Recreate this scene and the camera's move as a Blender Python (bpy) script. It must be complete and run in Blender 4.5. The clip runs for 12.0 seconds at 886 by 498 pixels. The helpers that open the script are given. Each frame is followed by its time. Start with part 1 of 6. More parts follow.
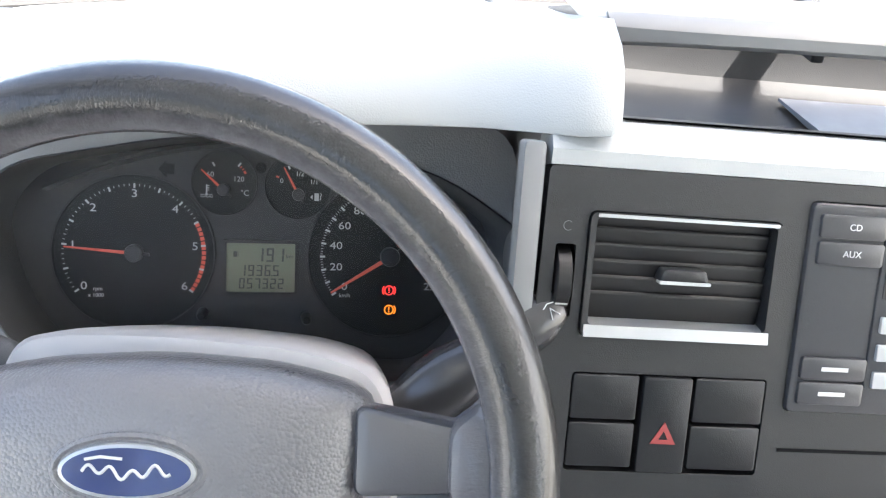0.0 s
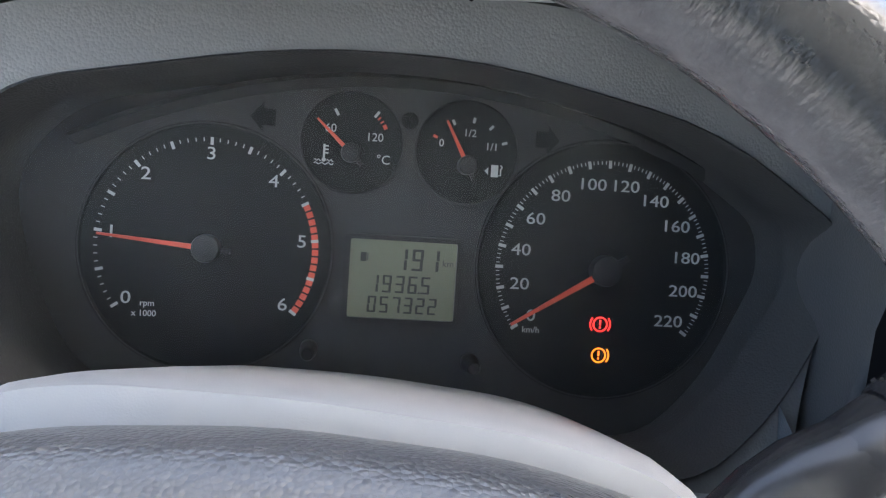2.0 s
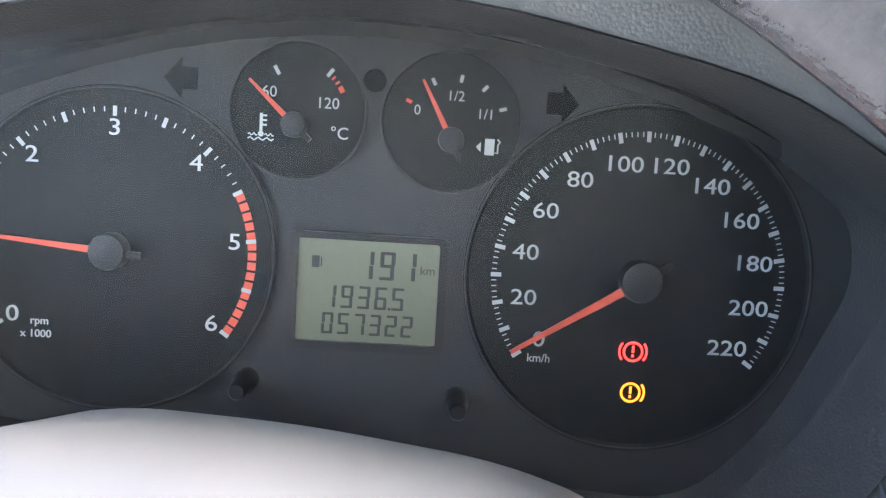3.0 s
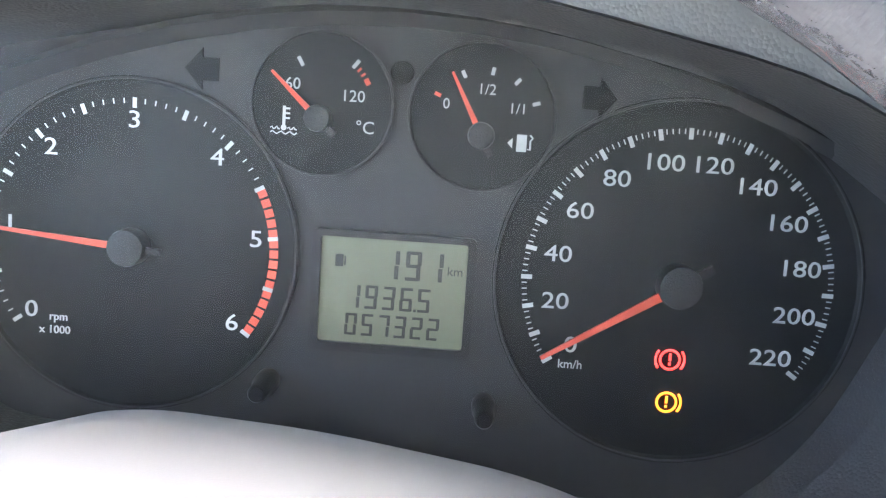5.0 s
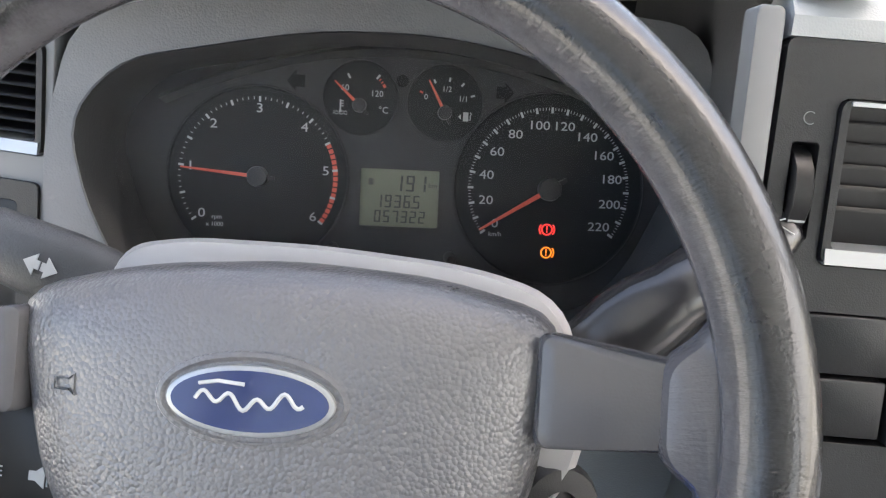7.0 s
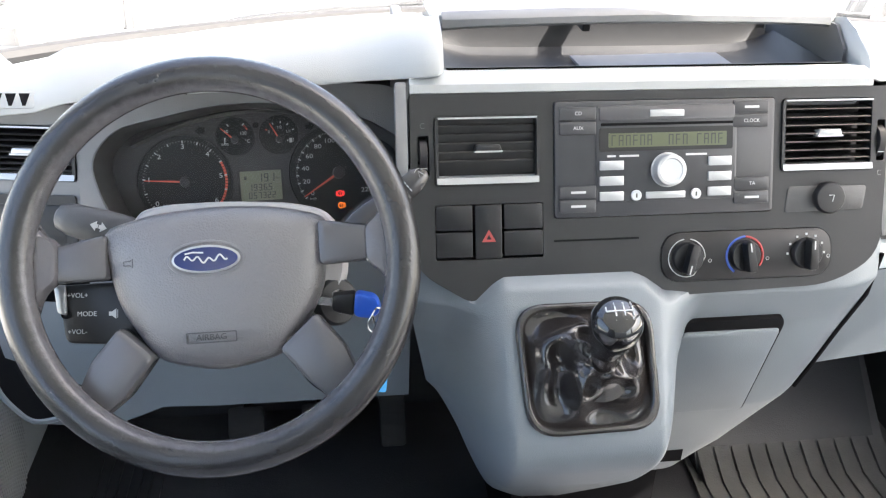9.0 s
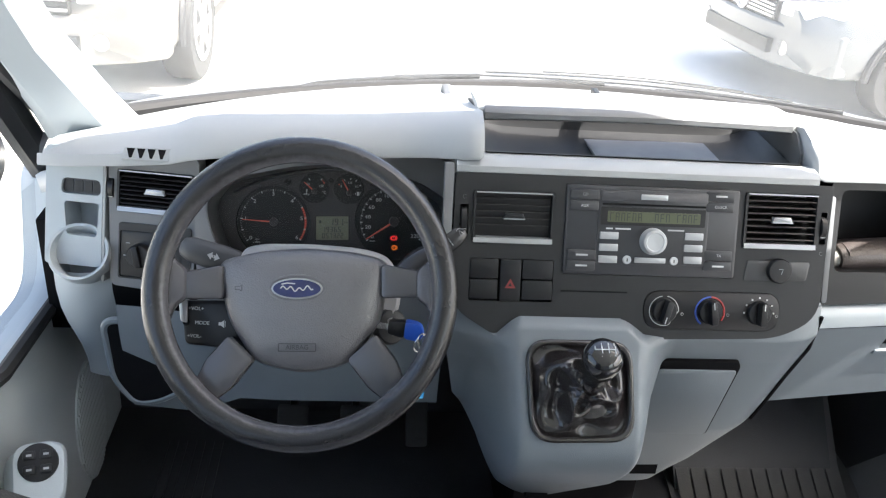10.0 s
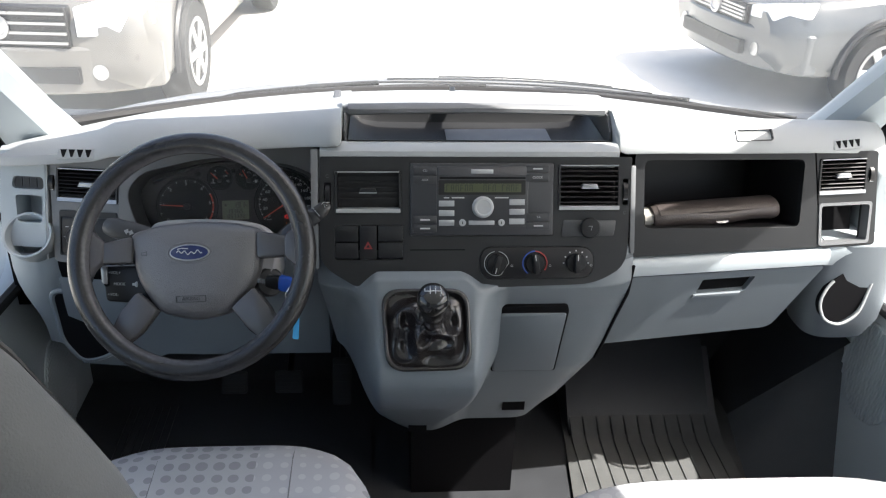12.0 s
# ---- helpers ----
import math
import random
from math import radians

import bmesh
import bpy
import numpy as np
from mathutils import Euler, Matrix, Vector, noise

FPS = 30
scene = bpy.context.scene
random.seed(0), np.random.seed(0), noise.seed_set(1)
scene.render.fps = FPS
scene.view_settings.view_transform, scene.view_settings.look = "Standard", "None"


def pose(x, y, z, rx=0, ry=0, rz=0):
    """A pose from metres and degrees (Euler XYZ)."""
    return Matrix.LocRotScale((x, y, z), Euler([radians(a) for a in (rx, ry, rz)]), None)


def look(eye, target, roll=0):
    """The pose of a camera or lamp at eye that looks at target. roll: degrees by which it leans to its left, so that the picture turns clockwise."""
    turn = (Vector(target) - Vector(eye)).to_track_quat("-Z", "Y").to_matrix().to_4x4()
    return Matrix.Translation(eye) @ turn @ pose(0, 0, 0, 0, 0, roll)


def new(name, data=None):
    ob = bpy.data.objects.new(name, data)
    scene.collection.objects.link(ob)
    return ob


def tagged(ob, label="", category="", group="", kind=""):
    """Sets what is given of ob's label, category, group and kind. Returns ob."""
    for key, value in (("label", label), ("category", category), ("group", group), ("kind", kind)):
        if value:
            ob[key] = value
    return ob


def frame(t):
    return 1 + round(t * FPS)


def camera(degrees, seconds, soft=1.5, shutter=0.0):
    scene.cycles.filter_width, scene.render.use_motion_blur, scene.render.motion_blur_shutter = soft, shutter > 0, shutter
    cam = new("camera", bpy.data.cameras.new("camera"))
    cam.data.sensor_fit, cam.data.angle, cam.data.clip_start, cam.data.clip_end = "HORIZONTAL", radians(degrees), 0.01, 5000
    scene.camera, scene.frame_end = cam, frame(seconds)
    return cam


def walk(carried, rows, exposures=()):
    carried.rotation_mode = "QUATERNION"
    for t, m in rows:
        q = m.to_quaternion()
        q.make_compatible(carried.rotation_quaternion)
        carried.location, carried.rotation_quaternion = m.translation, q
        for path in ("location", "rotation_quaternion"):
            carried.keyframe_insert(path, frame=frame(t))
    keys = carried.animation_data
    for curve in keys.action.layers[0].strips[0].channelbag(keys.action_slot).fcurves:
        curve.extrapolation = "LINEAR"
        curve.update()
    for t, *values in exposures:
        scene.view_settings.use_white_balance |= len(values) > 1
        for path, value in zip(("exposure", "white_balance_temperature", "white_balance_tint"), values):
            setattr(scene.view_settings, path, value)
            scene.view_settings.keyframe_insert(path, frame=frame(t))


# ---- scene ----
cam = camera(54.0, 12.0, soft=1.2)
PATH = [
    (0, (-0.339, -0.289, 1.687), (-0.118, 1.421, 0.674), 7.1),
    (0.2, (-0.361, -0.277, 1.665), (-0.221, 1.470, 0.701), 7.7),
    (0.5, (-0.404, -0.227, 1.630), (-0.253, 1.534, 0.694), 7.2),
    (1, (-0.447, -0.151, 1.578), (-0.162, 1.585, 0.627), 10.3),
    (1.5, (-0.403, -0.150, 1.570), (-0.301, 1.612, 0.631), 7.5),
    (2, (-0.399, -0.094, 1.546), (-0.310, 1.667, 0.602), 6.9),
    (2.5, (-0.362, -0.038, 1.540), (-0.436, 1.666, 0.496), 4.2),
    (3, (-0.361, 0.001, 1.518), (-0.451, 1.698, 0.464), 4.1),
    (5, (-0.359, 0.015, 1.517), (-0.532, 1.679, 0.421), 3.3),
    (5.5, (-0.360, 0.006, 1.518), (-0.539, 1.681, 0.440), 3.4),
    (6, (-0.352, -0.036, 1.536), (-0.530, 1.665, 0.500), 3.2),
    (6.5, (-0.346, -0.138, 1.562), (-0.469, 1.615, 0.607), 1.8),
    (6.7, (-0.355, -0.184, 1.584), (-0.424, 1.566, 0.618), 3.2),
    (7, (-0.365, -0.231, 1.595), (-0.381, 1.490, 0.575), 4.4),
    (7.5, (-0.341, -0.289, 1.594), (-0.274, 1.406, 0.534), 4.3),
    (9.3, (-0.309, -0.778, 1.847), (-0.051, 0.956, 0.884), 1.9),
    (9.5, (-0.326, -0.811, 1.884), (-0.070, 0.924, 0.923), 2.7),
    (10, (-0.359, -0.921, 1.946), (-0.165, 0.831, 1.001), 4.8),
    (10.5, (-0.366, -1.028, 1.981), (-0.175, 0.727, 1.040), 3.9),
    (11, (-0.280, -1.104, 2.002), (-0.086, 0.656, 1.070), 3.1),
    (11.5, (-0.186, -1.186, 2.013), (-0.024, 0.579, 1.088), 2.4),
    (12, (-0.129, -1.219, 2.020), (0.006, 0.554, 1.105), 1.7),
]
# exposure of the clip's camera (it opens up while it dwells on the dark dials)
EXPOSURES = [(0.0, 3.4, 6600, 11), (0.5, 3.25, 6500, 10), (1.0, 3.5, 6550, 10), (1.5, 3.3, 6550, 10), (2.0, 3.25, 6500, 10), (2.5, 3.7, 6500, 10), (3.0, 4.35, 6500, 10), (5.5, 4.7, 6550, 10),
             (6.5, 3.65, 6950, 13), (7.5, 3.0, 6950, 13), (9.3, 3.15, 6650, 11), (9.8, 2.65, 6550, 10), (10.5, 1.8, 6500, 10), (12.0, 1.65, 6500, 10)]
walk(cam, [(t, look(eye, target, roll)) for t, eye, target, roll in PATH], EXPOSURES)

# ---- daylight: clear sky, high sun on the passenger's side ----
SUN_FROM = Vector((0.52, -0.20, 0.80)).normalized()
world = bpy.data.worlds.new("daylight")
scene.world = world
world.use_nodes = True
sky = world.node_tree.nodes.new("ShaderNodeTexSky")
sky.sky_type = "NISHITA"
sky.sun_disc = False
sky.dust_density = 5.0
sky.ozone_density = 0.6
sky.sun_elevation = math.asin(SUN_FROM.z)
sky.sun_rotation = math.atan2(SUN_FROM.x, SUN_FROM.y)
world.node_tree.nodes["Background"].inputs["Strength"].default_value = 0.15
world.node_tree.links.new(sky.outputs[0], world.node_tree.nodes["Background"].inputs["Color"])
sun = new("sun", bpy.data.lights.new("sun", "SUN"))
sun.data.energy, sun.data.angle, sun.data.color = 4.6, radians(0.5), (1.0, 0.96, 0.9)
sun.matrix_world = look(SUN_FROM * 20, (0, 0, 0))


# ---- materials ----
def node(nt, kind, **inputs):
    n = nt.nodes.new(kind)
    for key, value in inputs.items():
        n.inputs[key.replace("_", " ")].default_value = value
    return n


def surface(name, colour, rough=0.5, metal=0.0, grain=0.0, grain_size=900.0, stain=0.12, stain_size=9.0, kind="noise", coat=0.0, spec=0.5):
    """A principled material with blotches of tone at one scale and a fine relief at another."""
    m = bpy.data.materials.new(name)
    m.use_nodes = True
    nt = m.node_tree
    b = nt.nodes["Principled BSDF"]
    b.inputs["Metallic"].default_value = metal
    b.inputs["Coat Weight"].default_value = coat
    b.inputs["Specular IOR Level"].default_value = spec
    co = nt.nodes.new("ShaderNodeTexCoord")
    if stain:
        n1 = node(nt, "ShaderNodeTexNoise", Scale=stain_size, Detail=6.0, Roughness=0.65)
        nt.links.new(co.outputs["Object"], n1.inputs["Vector"])
        mix = nt.nodes.new("ShaderNodeMixRGB")
        mix.inputs[1].default_value = (*[c * (1 - stain) for c in colour], 1)
        mix.inputs[2].default_value = (*[min(1, c * (1 + stain)) for c in colour], 1)
        nt.links.new(n1.outputs["Fac"], mix.inputs[0])
        nt.links.new(mix.outputs[0], b.inputs["Base Color"])
        ramp = node(nt, "ShaderNodeMapRange")
        ramp.inputs["To Min"].default_value, ramp.inputs["To Max"].default_value = rough - 0.08, min(1, rough + 0.08)
        nt.links.new(n1.outputs["Fac"], ramp.inputs["Value"])
        nt.links.new(ramp.outputs[0], b.inputs["Roughness"])
    else:
        b.inputs["Base Color"].default_value = (*colour, 1)
        b.inputs["Roughness"].default_value = rough
    if grain:
        if kind == "noise":
            n2 = node(nt, "ShaderNodeTexNoise", Scale=grain_size, Detail=3.0)
            out = n2.outputs["Fac"]
        else:
            n2 = node(nt, "ShaderNodeTexVoronoi", Scale=grain_size)
            n2.feature = "F1"
            out = n2.outputs["Distance"]
        nt.links.new(co.outputs["Object"], n2.inputs["Vector"])
        bump = node(nt, "ShaderNodeBump", Strength=grain, Distance=0.001)
        bump.invert = kind == "voronoi"
        nt.links.new(out, bump.inputs["Height"])
        nt.links.new(bump.outputs[0], b.inputs["Normal"])
    return m


def glow(name, colour, strength):
    m = bpy.data.materials.new(name)
    m.use_nodes = True
    b = m.node_tree.nodes["Principled BSDF"]
    b.inputs["Base Color"].default_value = (*colour, 1)
    b.inputs["Emission Color"].default_value = (*colour, 1)
    b.inputs["Emission Strength"].default_value = strength
    return m


def glass(name, tint=(1, 1, 1), rough=0.0, gloss_least=0.045, dust=0.0, dust_size=35.0):
    m = bpy.data.materials.new(name)
    m.use_nodes = True
    nt = m.node_tree
    nt.nodes.remove(nt.nodes["Principled BSDF"])
    clear = node(nt, "ShaderNodeBsdfTransparent", Color=(*tint, 1))
    gloss = node(nt, "ShaderNodeBsdfGlossy", Color=(1, 1, 1, 1), Roughness=rough)
    edge = node(nt, "ShaderNodeLayerWeight", Blend=0.5)
    steep = nt.nodes.new("ShaderNodeMath")
    steep.operation = "POWER"
    steep.inputs[1].default_value = 5.0
    fres = node(nt, "ShaderNodeMapRange")
    fres.inputs["To Min"].default_value, fres.inputs["To Max"].default_value = gloss_least, 20 * gloss_least
    nt.links.new(edge.outputs["Facing"], steep.inputs[0])
    nt.links.new(steep.outputs[0], fres.inputs["Value"])
    mix = nt.nodes.new("ShaderNodeMixShader")
    nt.links.new(fres.outputs[0], mix.inputs[0])
    nt.links.new(clear.outputs[0], mix.inputs[1])
    nt.links.new(gloss.outputs[0], mix.inputs[2])
    last = mix.outputs[0]
    if dust:
        haze = node(nt, "ShaderNodeBsdfDiffuse", Color=(0.7, 0.7, 0.7, 1))
        speck = node(nt, "ShaderNodeTexNoise", Scale=dust_size, Detail=8.0, Roughness=0.75)
        amount = node(nt, "ShaderNodeMapRange")
        amount.inputs["From Min"].default_value, amount.inputs["From Max"].default_value = 0.35, 0.75
        amount.inputs["To Min"].default_value, amount.inputs["To Max"].default_value = dust * 0.7, dust * 1.5
        veil = nt.nodes.new("ShaderNodeMixShader")
        co = nt.nodes.new("ShaderNodeTexCoord")
        nt.links.new(co.outputs["Object"], speck.inputs["Vector"])
        nt.links.new(speck.outputs["Fac"], amount.inputs["Value"])
        nt.links.new(amount.outputs[0], veil.inputs[0])
        nt.links.new(last, veil.inputs[1])
        nt.links.new(haze.outputs[0], veil.inputs[2])
        last = veil.outputs[0]
    nt.links.new(last, nt.nodes["Material Output"].inputs["Surface"])
    return m


PAD = surface("pale grey dash pad", (0.30, 0.315, 0.322), 0.55, grain=0.12, grain_size=1000, stain=0.05, kind="voronoi")
# PALE, TRIM and DOORM are one plastic; light and shade set their tones
PALE = surface("blue grey moulding, shade painted in", (0.140, 0.161, 0.180), 0.40, grain=0.2, grain_size=800, stain=0.06, kind="voronoi")
TRIM = surface("trim moulding, light painted in", (0.35, 0.39, 0.415), 0.5, grain=0.15, grain_size=900, stain=0.06, kind="voronoi")
DOORM = surface("door moulding, light painted in", (0.46, 0.505, 0.53), 0.5, grain=0.2, grain_size=700, stain=0.06, kind="voronoi")
CHEEK = surface("grey binnacle cheek", (0.078, 0.081, 0.086), 0.5, grain=0.15, grain_size=1000, stain=0.1, kind="voronoi")
DARK = surface("charcoal moulding", (0.0150, 0.0158, 0.0174), 0.45, grain=0.12, grain_size=1500, stain=0.15, kind="voronoi", spec=0.35)
BLACK = surface("black plastic", (0.009, 0.009, 0.010), 0.42, stain=0.2, spec=0.35)
# near-black; also painted where only shade fills slots, pockets and gaps
VOID = surface("black for shaded openings and dark parts", (0.005, 0.005, 0.006), 0.8, stain=0.1, spec=0.1)
SATIN = surface("satin silver paint", (0.34, 0.35, 0.36), 0.35, metal=0.6, stain=0.06)
GREYPL = surface("warm grey hub plastic", (0.099, 0.096, 0.099), 0.30, grain=0.42, grain_size=560, stain=0.06, kind="voronoi", spec=0.9)
# lighter than the hub's plastic: skylight on its top is in the colour
SHROUD = surface("shroud plastic, skylight painted in", (0.31, 0.306, 0.31), 0.32, grain=0.08, grain_size=1600, stain=0.04)
SPOKE = surface("smooth grey plastic", (0.070, 0.069, 0.073), 0.25, grain=0.1, stain=0.08)
RIM = surface("worn black rim leather", (0.016, 0.0155, 0.0165), 0.22, grain=0.14, grain_size=700, stain=0.3, stain_size=25, kind="voronoi", coat=0.28, spec=0.4)
LEATHER = surface("black boot leather", (0.018, 0.016, 0.016), 0.20, grain=0.08, grain_size=700, stain=0.2, kind="voronoi", coat=0.3)
STRIP = surface("grey strip plastic", (0.135, 0.141, 0.148), 0.5, stain=0.06)
FUNNEL = surface("dark grey funnel plastic", (0.046, 0.0475, 0.050), 0.5, grain=0.2, grain_size=1000, stain=0.15, kind="voronoi")
MID = surface("dusty mid grey moulding", (0.155, 0.160, 0.168), 0.55, grain=0.2, grain_size=1000, stain=0.12, kind="voronoi")
DIAL = surface("dial black", (0.0075, 0.008, 0.009), 0.6, stain=0.15, stain_size=40, spec=0.15)
CLUSTER = surface("cluster grey face", (0.026, 0.0265, 0.0288), 0.62, grain=0.02, grain_size=1500, stain=0.12, spec=0.3)
# worn pale and shiny inner edge of the rim, window reflection painted in too
nt = RIM.node_tree
bsdf = nt.nodes["Principled BSDF"]
dark_out = bsdf.inputs["Base Color"].links[0].from_socket
co = nt.nodes.new("ShaderNodeTexCoord")
flat = nt.nodes.new("ShaderNodeVectorMath")
flat.operation = "MULTIPLY"
flat.inputs[1].default_value = (1, 1, 0)
nt.links.new(co.outputs["Object"], flat.inputs[0])
dist = nt.nodes.new("ShaderNodeVectorMath")
dist.operation = "LENGTH"
nt.links.new(flat.outputs[0], dist.inputs[0])
fuzz = node(nt, "ShaderNodeTexNoise", Scale=90.0, Detail=8.0, Roughness=0.8)
nt.links.new(co.outputs["Object"], fuzz.inputs["Vector"])
spread = nt.nodes.new("ShaderNodeMath")
spread.operation = "MULTIPLY_ADD"
spread.inputs[1].default_value = 0.012
nt.links.new(fuzz.outputs["Fac"], spread.inputs[0])
nt.links.new(dist.outputs["Value"], spread.inputs[2])
worn = node(nt, "ShaderNodeMapRange")
worn.inputs["From Min"].default_value, worn.inputs["From Max"].default_value = 0.176, 0.168
nt.links.new(spread.outputs[0], worn.inputs["Value"])
blend = nt.nodes.new("ShaderNodeMixRGB")
blend.inputs[2].default_value = (0.085, 0.083, 0.090, 1)
nt.links.new(worn.outputs[0], blend.inputs[0])
nt.links.new(dark_out, blend.inputs[1])
nt.links.new(blend.outputs[0], bsdf.inputs["Base Color"])
# fine creases that run across the rim
xyz = nt.nodes.new("ShaderNodeSeparateXYZ")
nt.links.new(co.outputs["Object"], xyz.inputs[0])
turn = nt.nodes.new("ShaderNodeMath")
turn.operation = "ARCTAN2"
nt.links.new(xyz.outputs["Y"], turn.inputs[0])
nt.links.new(xyz.outputs["X"], turn.inputs[1])
along = nt.nodes.new("ShaderNodeCombineXYZ")
for socket, source, factor in (("X", turn.outputs[0], 120.0), ("Y", dist.outputs["Value"], 110.0), ("Z", xyz.outputs["Z"], 110.0)):
    times = nt.nodes.new("ShaderNodeMath")
    times.operation = "MULTIPLY"
    times.inputs[1].default_value = factor
    nt.links.new(source, times.inputs[0])
    nt.links.new(times.outputs[0], along.inputs[socket])
crease = node(nt, "ShaderNodeTexNoise", Scale=1.0, Detail=4.0, Roughness=0.7)
nt.links.new(along.outputs[0], crease.inputs["Vector"])
lift = node(nt, "ShaderNodeBump", Strength=0.32, Distance=0.0012)
nt.links.new(crease.outputs["Fac"], lift.inputs["Height"])
nt.links.new(bsdf.inputs["Normal"].links[0].from_socket, lift.inputs["Normal"])
nt.links.new(lift.outputs[0], bsdf.inputs["Normal"])
PRINT = surface("white print", (0.41, 0.42, 0.425), 0.6, stain=0)
REDPR = surface("orange red print", (0.60, 0.075, 0.04), 0.55, stain=0)
LCD = surface("grey green display", (0.130, 0.140, 0.092), 0.35, stain=0.04)
SEG = surface("display segments", (0.02, 0.022, 0.018), 0.5, stain=0)
CARPET = surface("black rubber mat", (0.031, 0.033, 0.037), 0.5, grain=0.4, grain_size=400, stain=0.3, stain_size=14)
# kept pale so the unseen roof and rear walls bounce light forward
SHELL = surface("pale shell paint for bounced light", (0.62, 0.64, 0.65), 0.5, stain=0.06)
WHITE = surface("white body paint", (0.80, 0.80, 0.78), 0.25, coat=0.6, stain=0.03)
RUBBER = surface("black rubber", (0.02, 0.02, 0.021), 0.7, stain=0.2)
CLEAR = glass("clear glass", (0.93, 0.96, 0.95))
SCREEN = glass("dusty windscreen glass", (0.95, 0.97, 0.96), dust=0.15, dust_size=6.0)


# ---- building helpers ----
def at_frame(o, lean, yaw=0.0):
    """A frame on a leaning face: x along it, y up it, z out of it towards the cab."""
    a, b = radians(lean), radians(yaw)
    u = Vector((math.cos(b), math.sin(b), 0))
    v = Vector((-math.sin(b) * math.sin(a), math.cos(b) * math.sin(a), math.cos(a)))
    n = u.cross(v)
    m = Matrix((u, v, n)).transposed().to_4x4()
    m.translation = o
    return m


def thing(name, label, category, m=Matrix(), group="", kind=""):
    ob = new(name)
    ob.empty_display_size = 0.02
    ob.matrix_world = m
    return tagged(ob, label, category, group, kind)


def part(name, bm, material, parent=None, label="", m=None, smooth=True, bevel=0.0):
    me = bpy.data.meshes.new(name)
    bmesh.ops.recalc_face_normals(bm, faces=bm.faces)
    bm.to_mesh(me)
    bm.free()
    me.materials.append(material)
    ob = new(name, me)
    if parent:
        ob.parent = parent
    if m is not None:
        ob.matrix_local = m
    if smooth:
        me.polygons.foreach_set("use_smooth", [True] * len(me.polygons))
        me.set_sharp_from_angle(angle=radians(40))
    if bevel:
        mod = ob.modifiers.new("edge", "BEVEL")
        mod.width, mod.segments, mod.limit_method, mod.angle_limit = bevel, 2, "ANGLE", radians(35)
    if label:
        ob["label"] = label
    return ob


def box(x0, x1, y0, y1, z0, z1, bm=None):
    bm = bm or bmesh.new()
    v = [bm.verts.new((x, y, z)) for z in (z0, z1) for y in (y0, y1) for x in (x0, x1)]
    for f in ((0, 2, 3, 1), (4, 5, 7, 6), (0, 1, 5, 4), (2, 6, 7, 3), (0, 4, 6, 2), (1, 3, 7, 5)):
        bm.faces.new([v[i] for i in f])
    return bm


def rounded(points, r, seg=5):
    """A closed outline with its corners rounded; r is one radius or one a corner."""
    out, n = [], len(points)
    for i, p in enumerate(points):
        p, a, b = Vector(p), Vector(points[i - 1]), Vector(points[(i + 1) % n])
        ri = r[i] if isinstance(r, (list, tuple)) else r
        ri = min(ri, (a - p).length * 0.45, (b - p).length * 0.45)
        s, e = p + (a - p).normalized() * ri, p + (b - p).normalized() * ri
        for k in range(seg + 1):
            t = k / seg
            out.append(tuple((1 - t) ** 2 * s + 2 * t * (1 - t) * p + t * t * e))
    return out


def rect(x0, x1, y0, y1, r=0.0, seg=5):
    p = [(x0, y0), (x1, y0), (x1, y1), (x0, y1)]
    return rounded(p, r, seg) if r else p


def disc(cx, cy, r, n=32, ry=None):
    return [(cx + r * math.cos(2 * math.pi * i / n), cy + (ry or r) * math.sin(2 * math.pi * i / n)) for i in range(n)]


def slab(outline, z0, z1, chamfer=0.0, bm=None):
    """A solid plate of that outline; its front edge can be chamfered."""
    bm = bm or bmesh.new()
    c = Vector((sum(p[0] for p in outline) / len(outline), sum(p[1] for p in outline) / len(outline)))
    rings = [(0.0, z0), (0.0, z1 - chamfer), (chamfer * 0.3, z1 - chamfer * 0.3), (chamfer, z1)] if chamfer else [(0.0, z0), (0.0, z1)]
    loops = []
    for inset, z in rings:
        loop = []
        for p in outline:
            d = Vector(p) - c
            q = c + d * max(0.0, 1 - inset / max(d.length, 1e-6))
            loop.append(bm.verts.new((q.x, q.y, z)))
        loops.append(loop)
    skin(bm, loops)
    bm.faces.new(loops[0][::-1])
    bm.faces.new(loops[-1])
    return bm


def skin(bm, loops, closed=True):
    for a, b in zip(loops, loops[1:]):
        for i in range(len(a) if closed else len(a) - 1):
            j = (i + 1) % len(a)
            bm.faces.new((a[i], a[j], b[j], b[i]))


def pierced(outline, holes, z0, z1, bm=None):
    """A plate with holes through it."""
    bm = bm or bmesh.new()
    start = len(bm.faces)
    edges, loops = [], []
    for loop in (outline, *holes):
        vs = [bm.verts.new((x, y, z1)) for x, y in loop]
        loops.append(vs)
        edges += [bm.edges.new((vs[i - 1], vs[i])) for i in range(len(vs))]
    bmesh.ops.triangle_fill(bm, use_beauty=True, edges=edges)
    for vs in loops:
        lower = [bm.verts.new((v.co.x, v.co.y, z0)) for v in vs]
        for i in range(len(vs)):
            bm.faces.new((vs[i - 1], vs[i], lower[i], lower[i - 1]))
    return bm


def lathe(profile, n=28, bm=None, closed_ends=True):
    """A turned body round z from (radius, z) pairs."""
    bm = bm or bmesh.new()
    loops = [[bm.verts.new((max(r, 1e-5) * math.cos(2 * math.pi * i / n), max(r, 1e-5) * math.sin(2 * math.pi * i / n), z)) for i in range(n)] for r, z in profile]
    skin(bm, loops)
    if closed_ends:
        bm.faces.new(loops[0][::-1])
        bm.faces.new(loops[-1])
    return bm


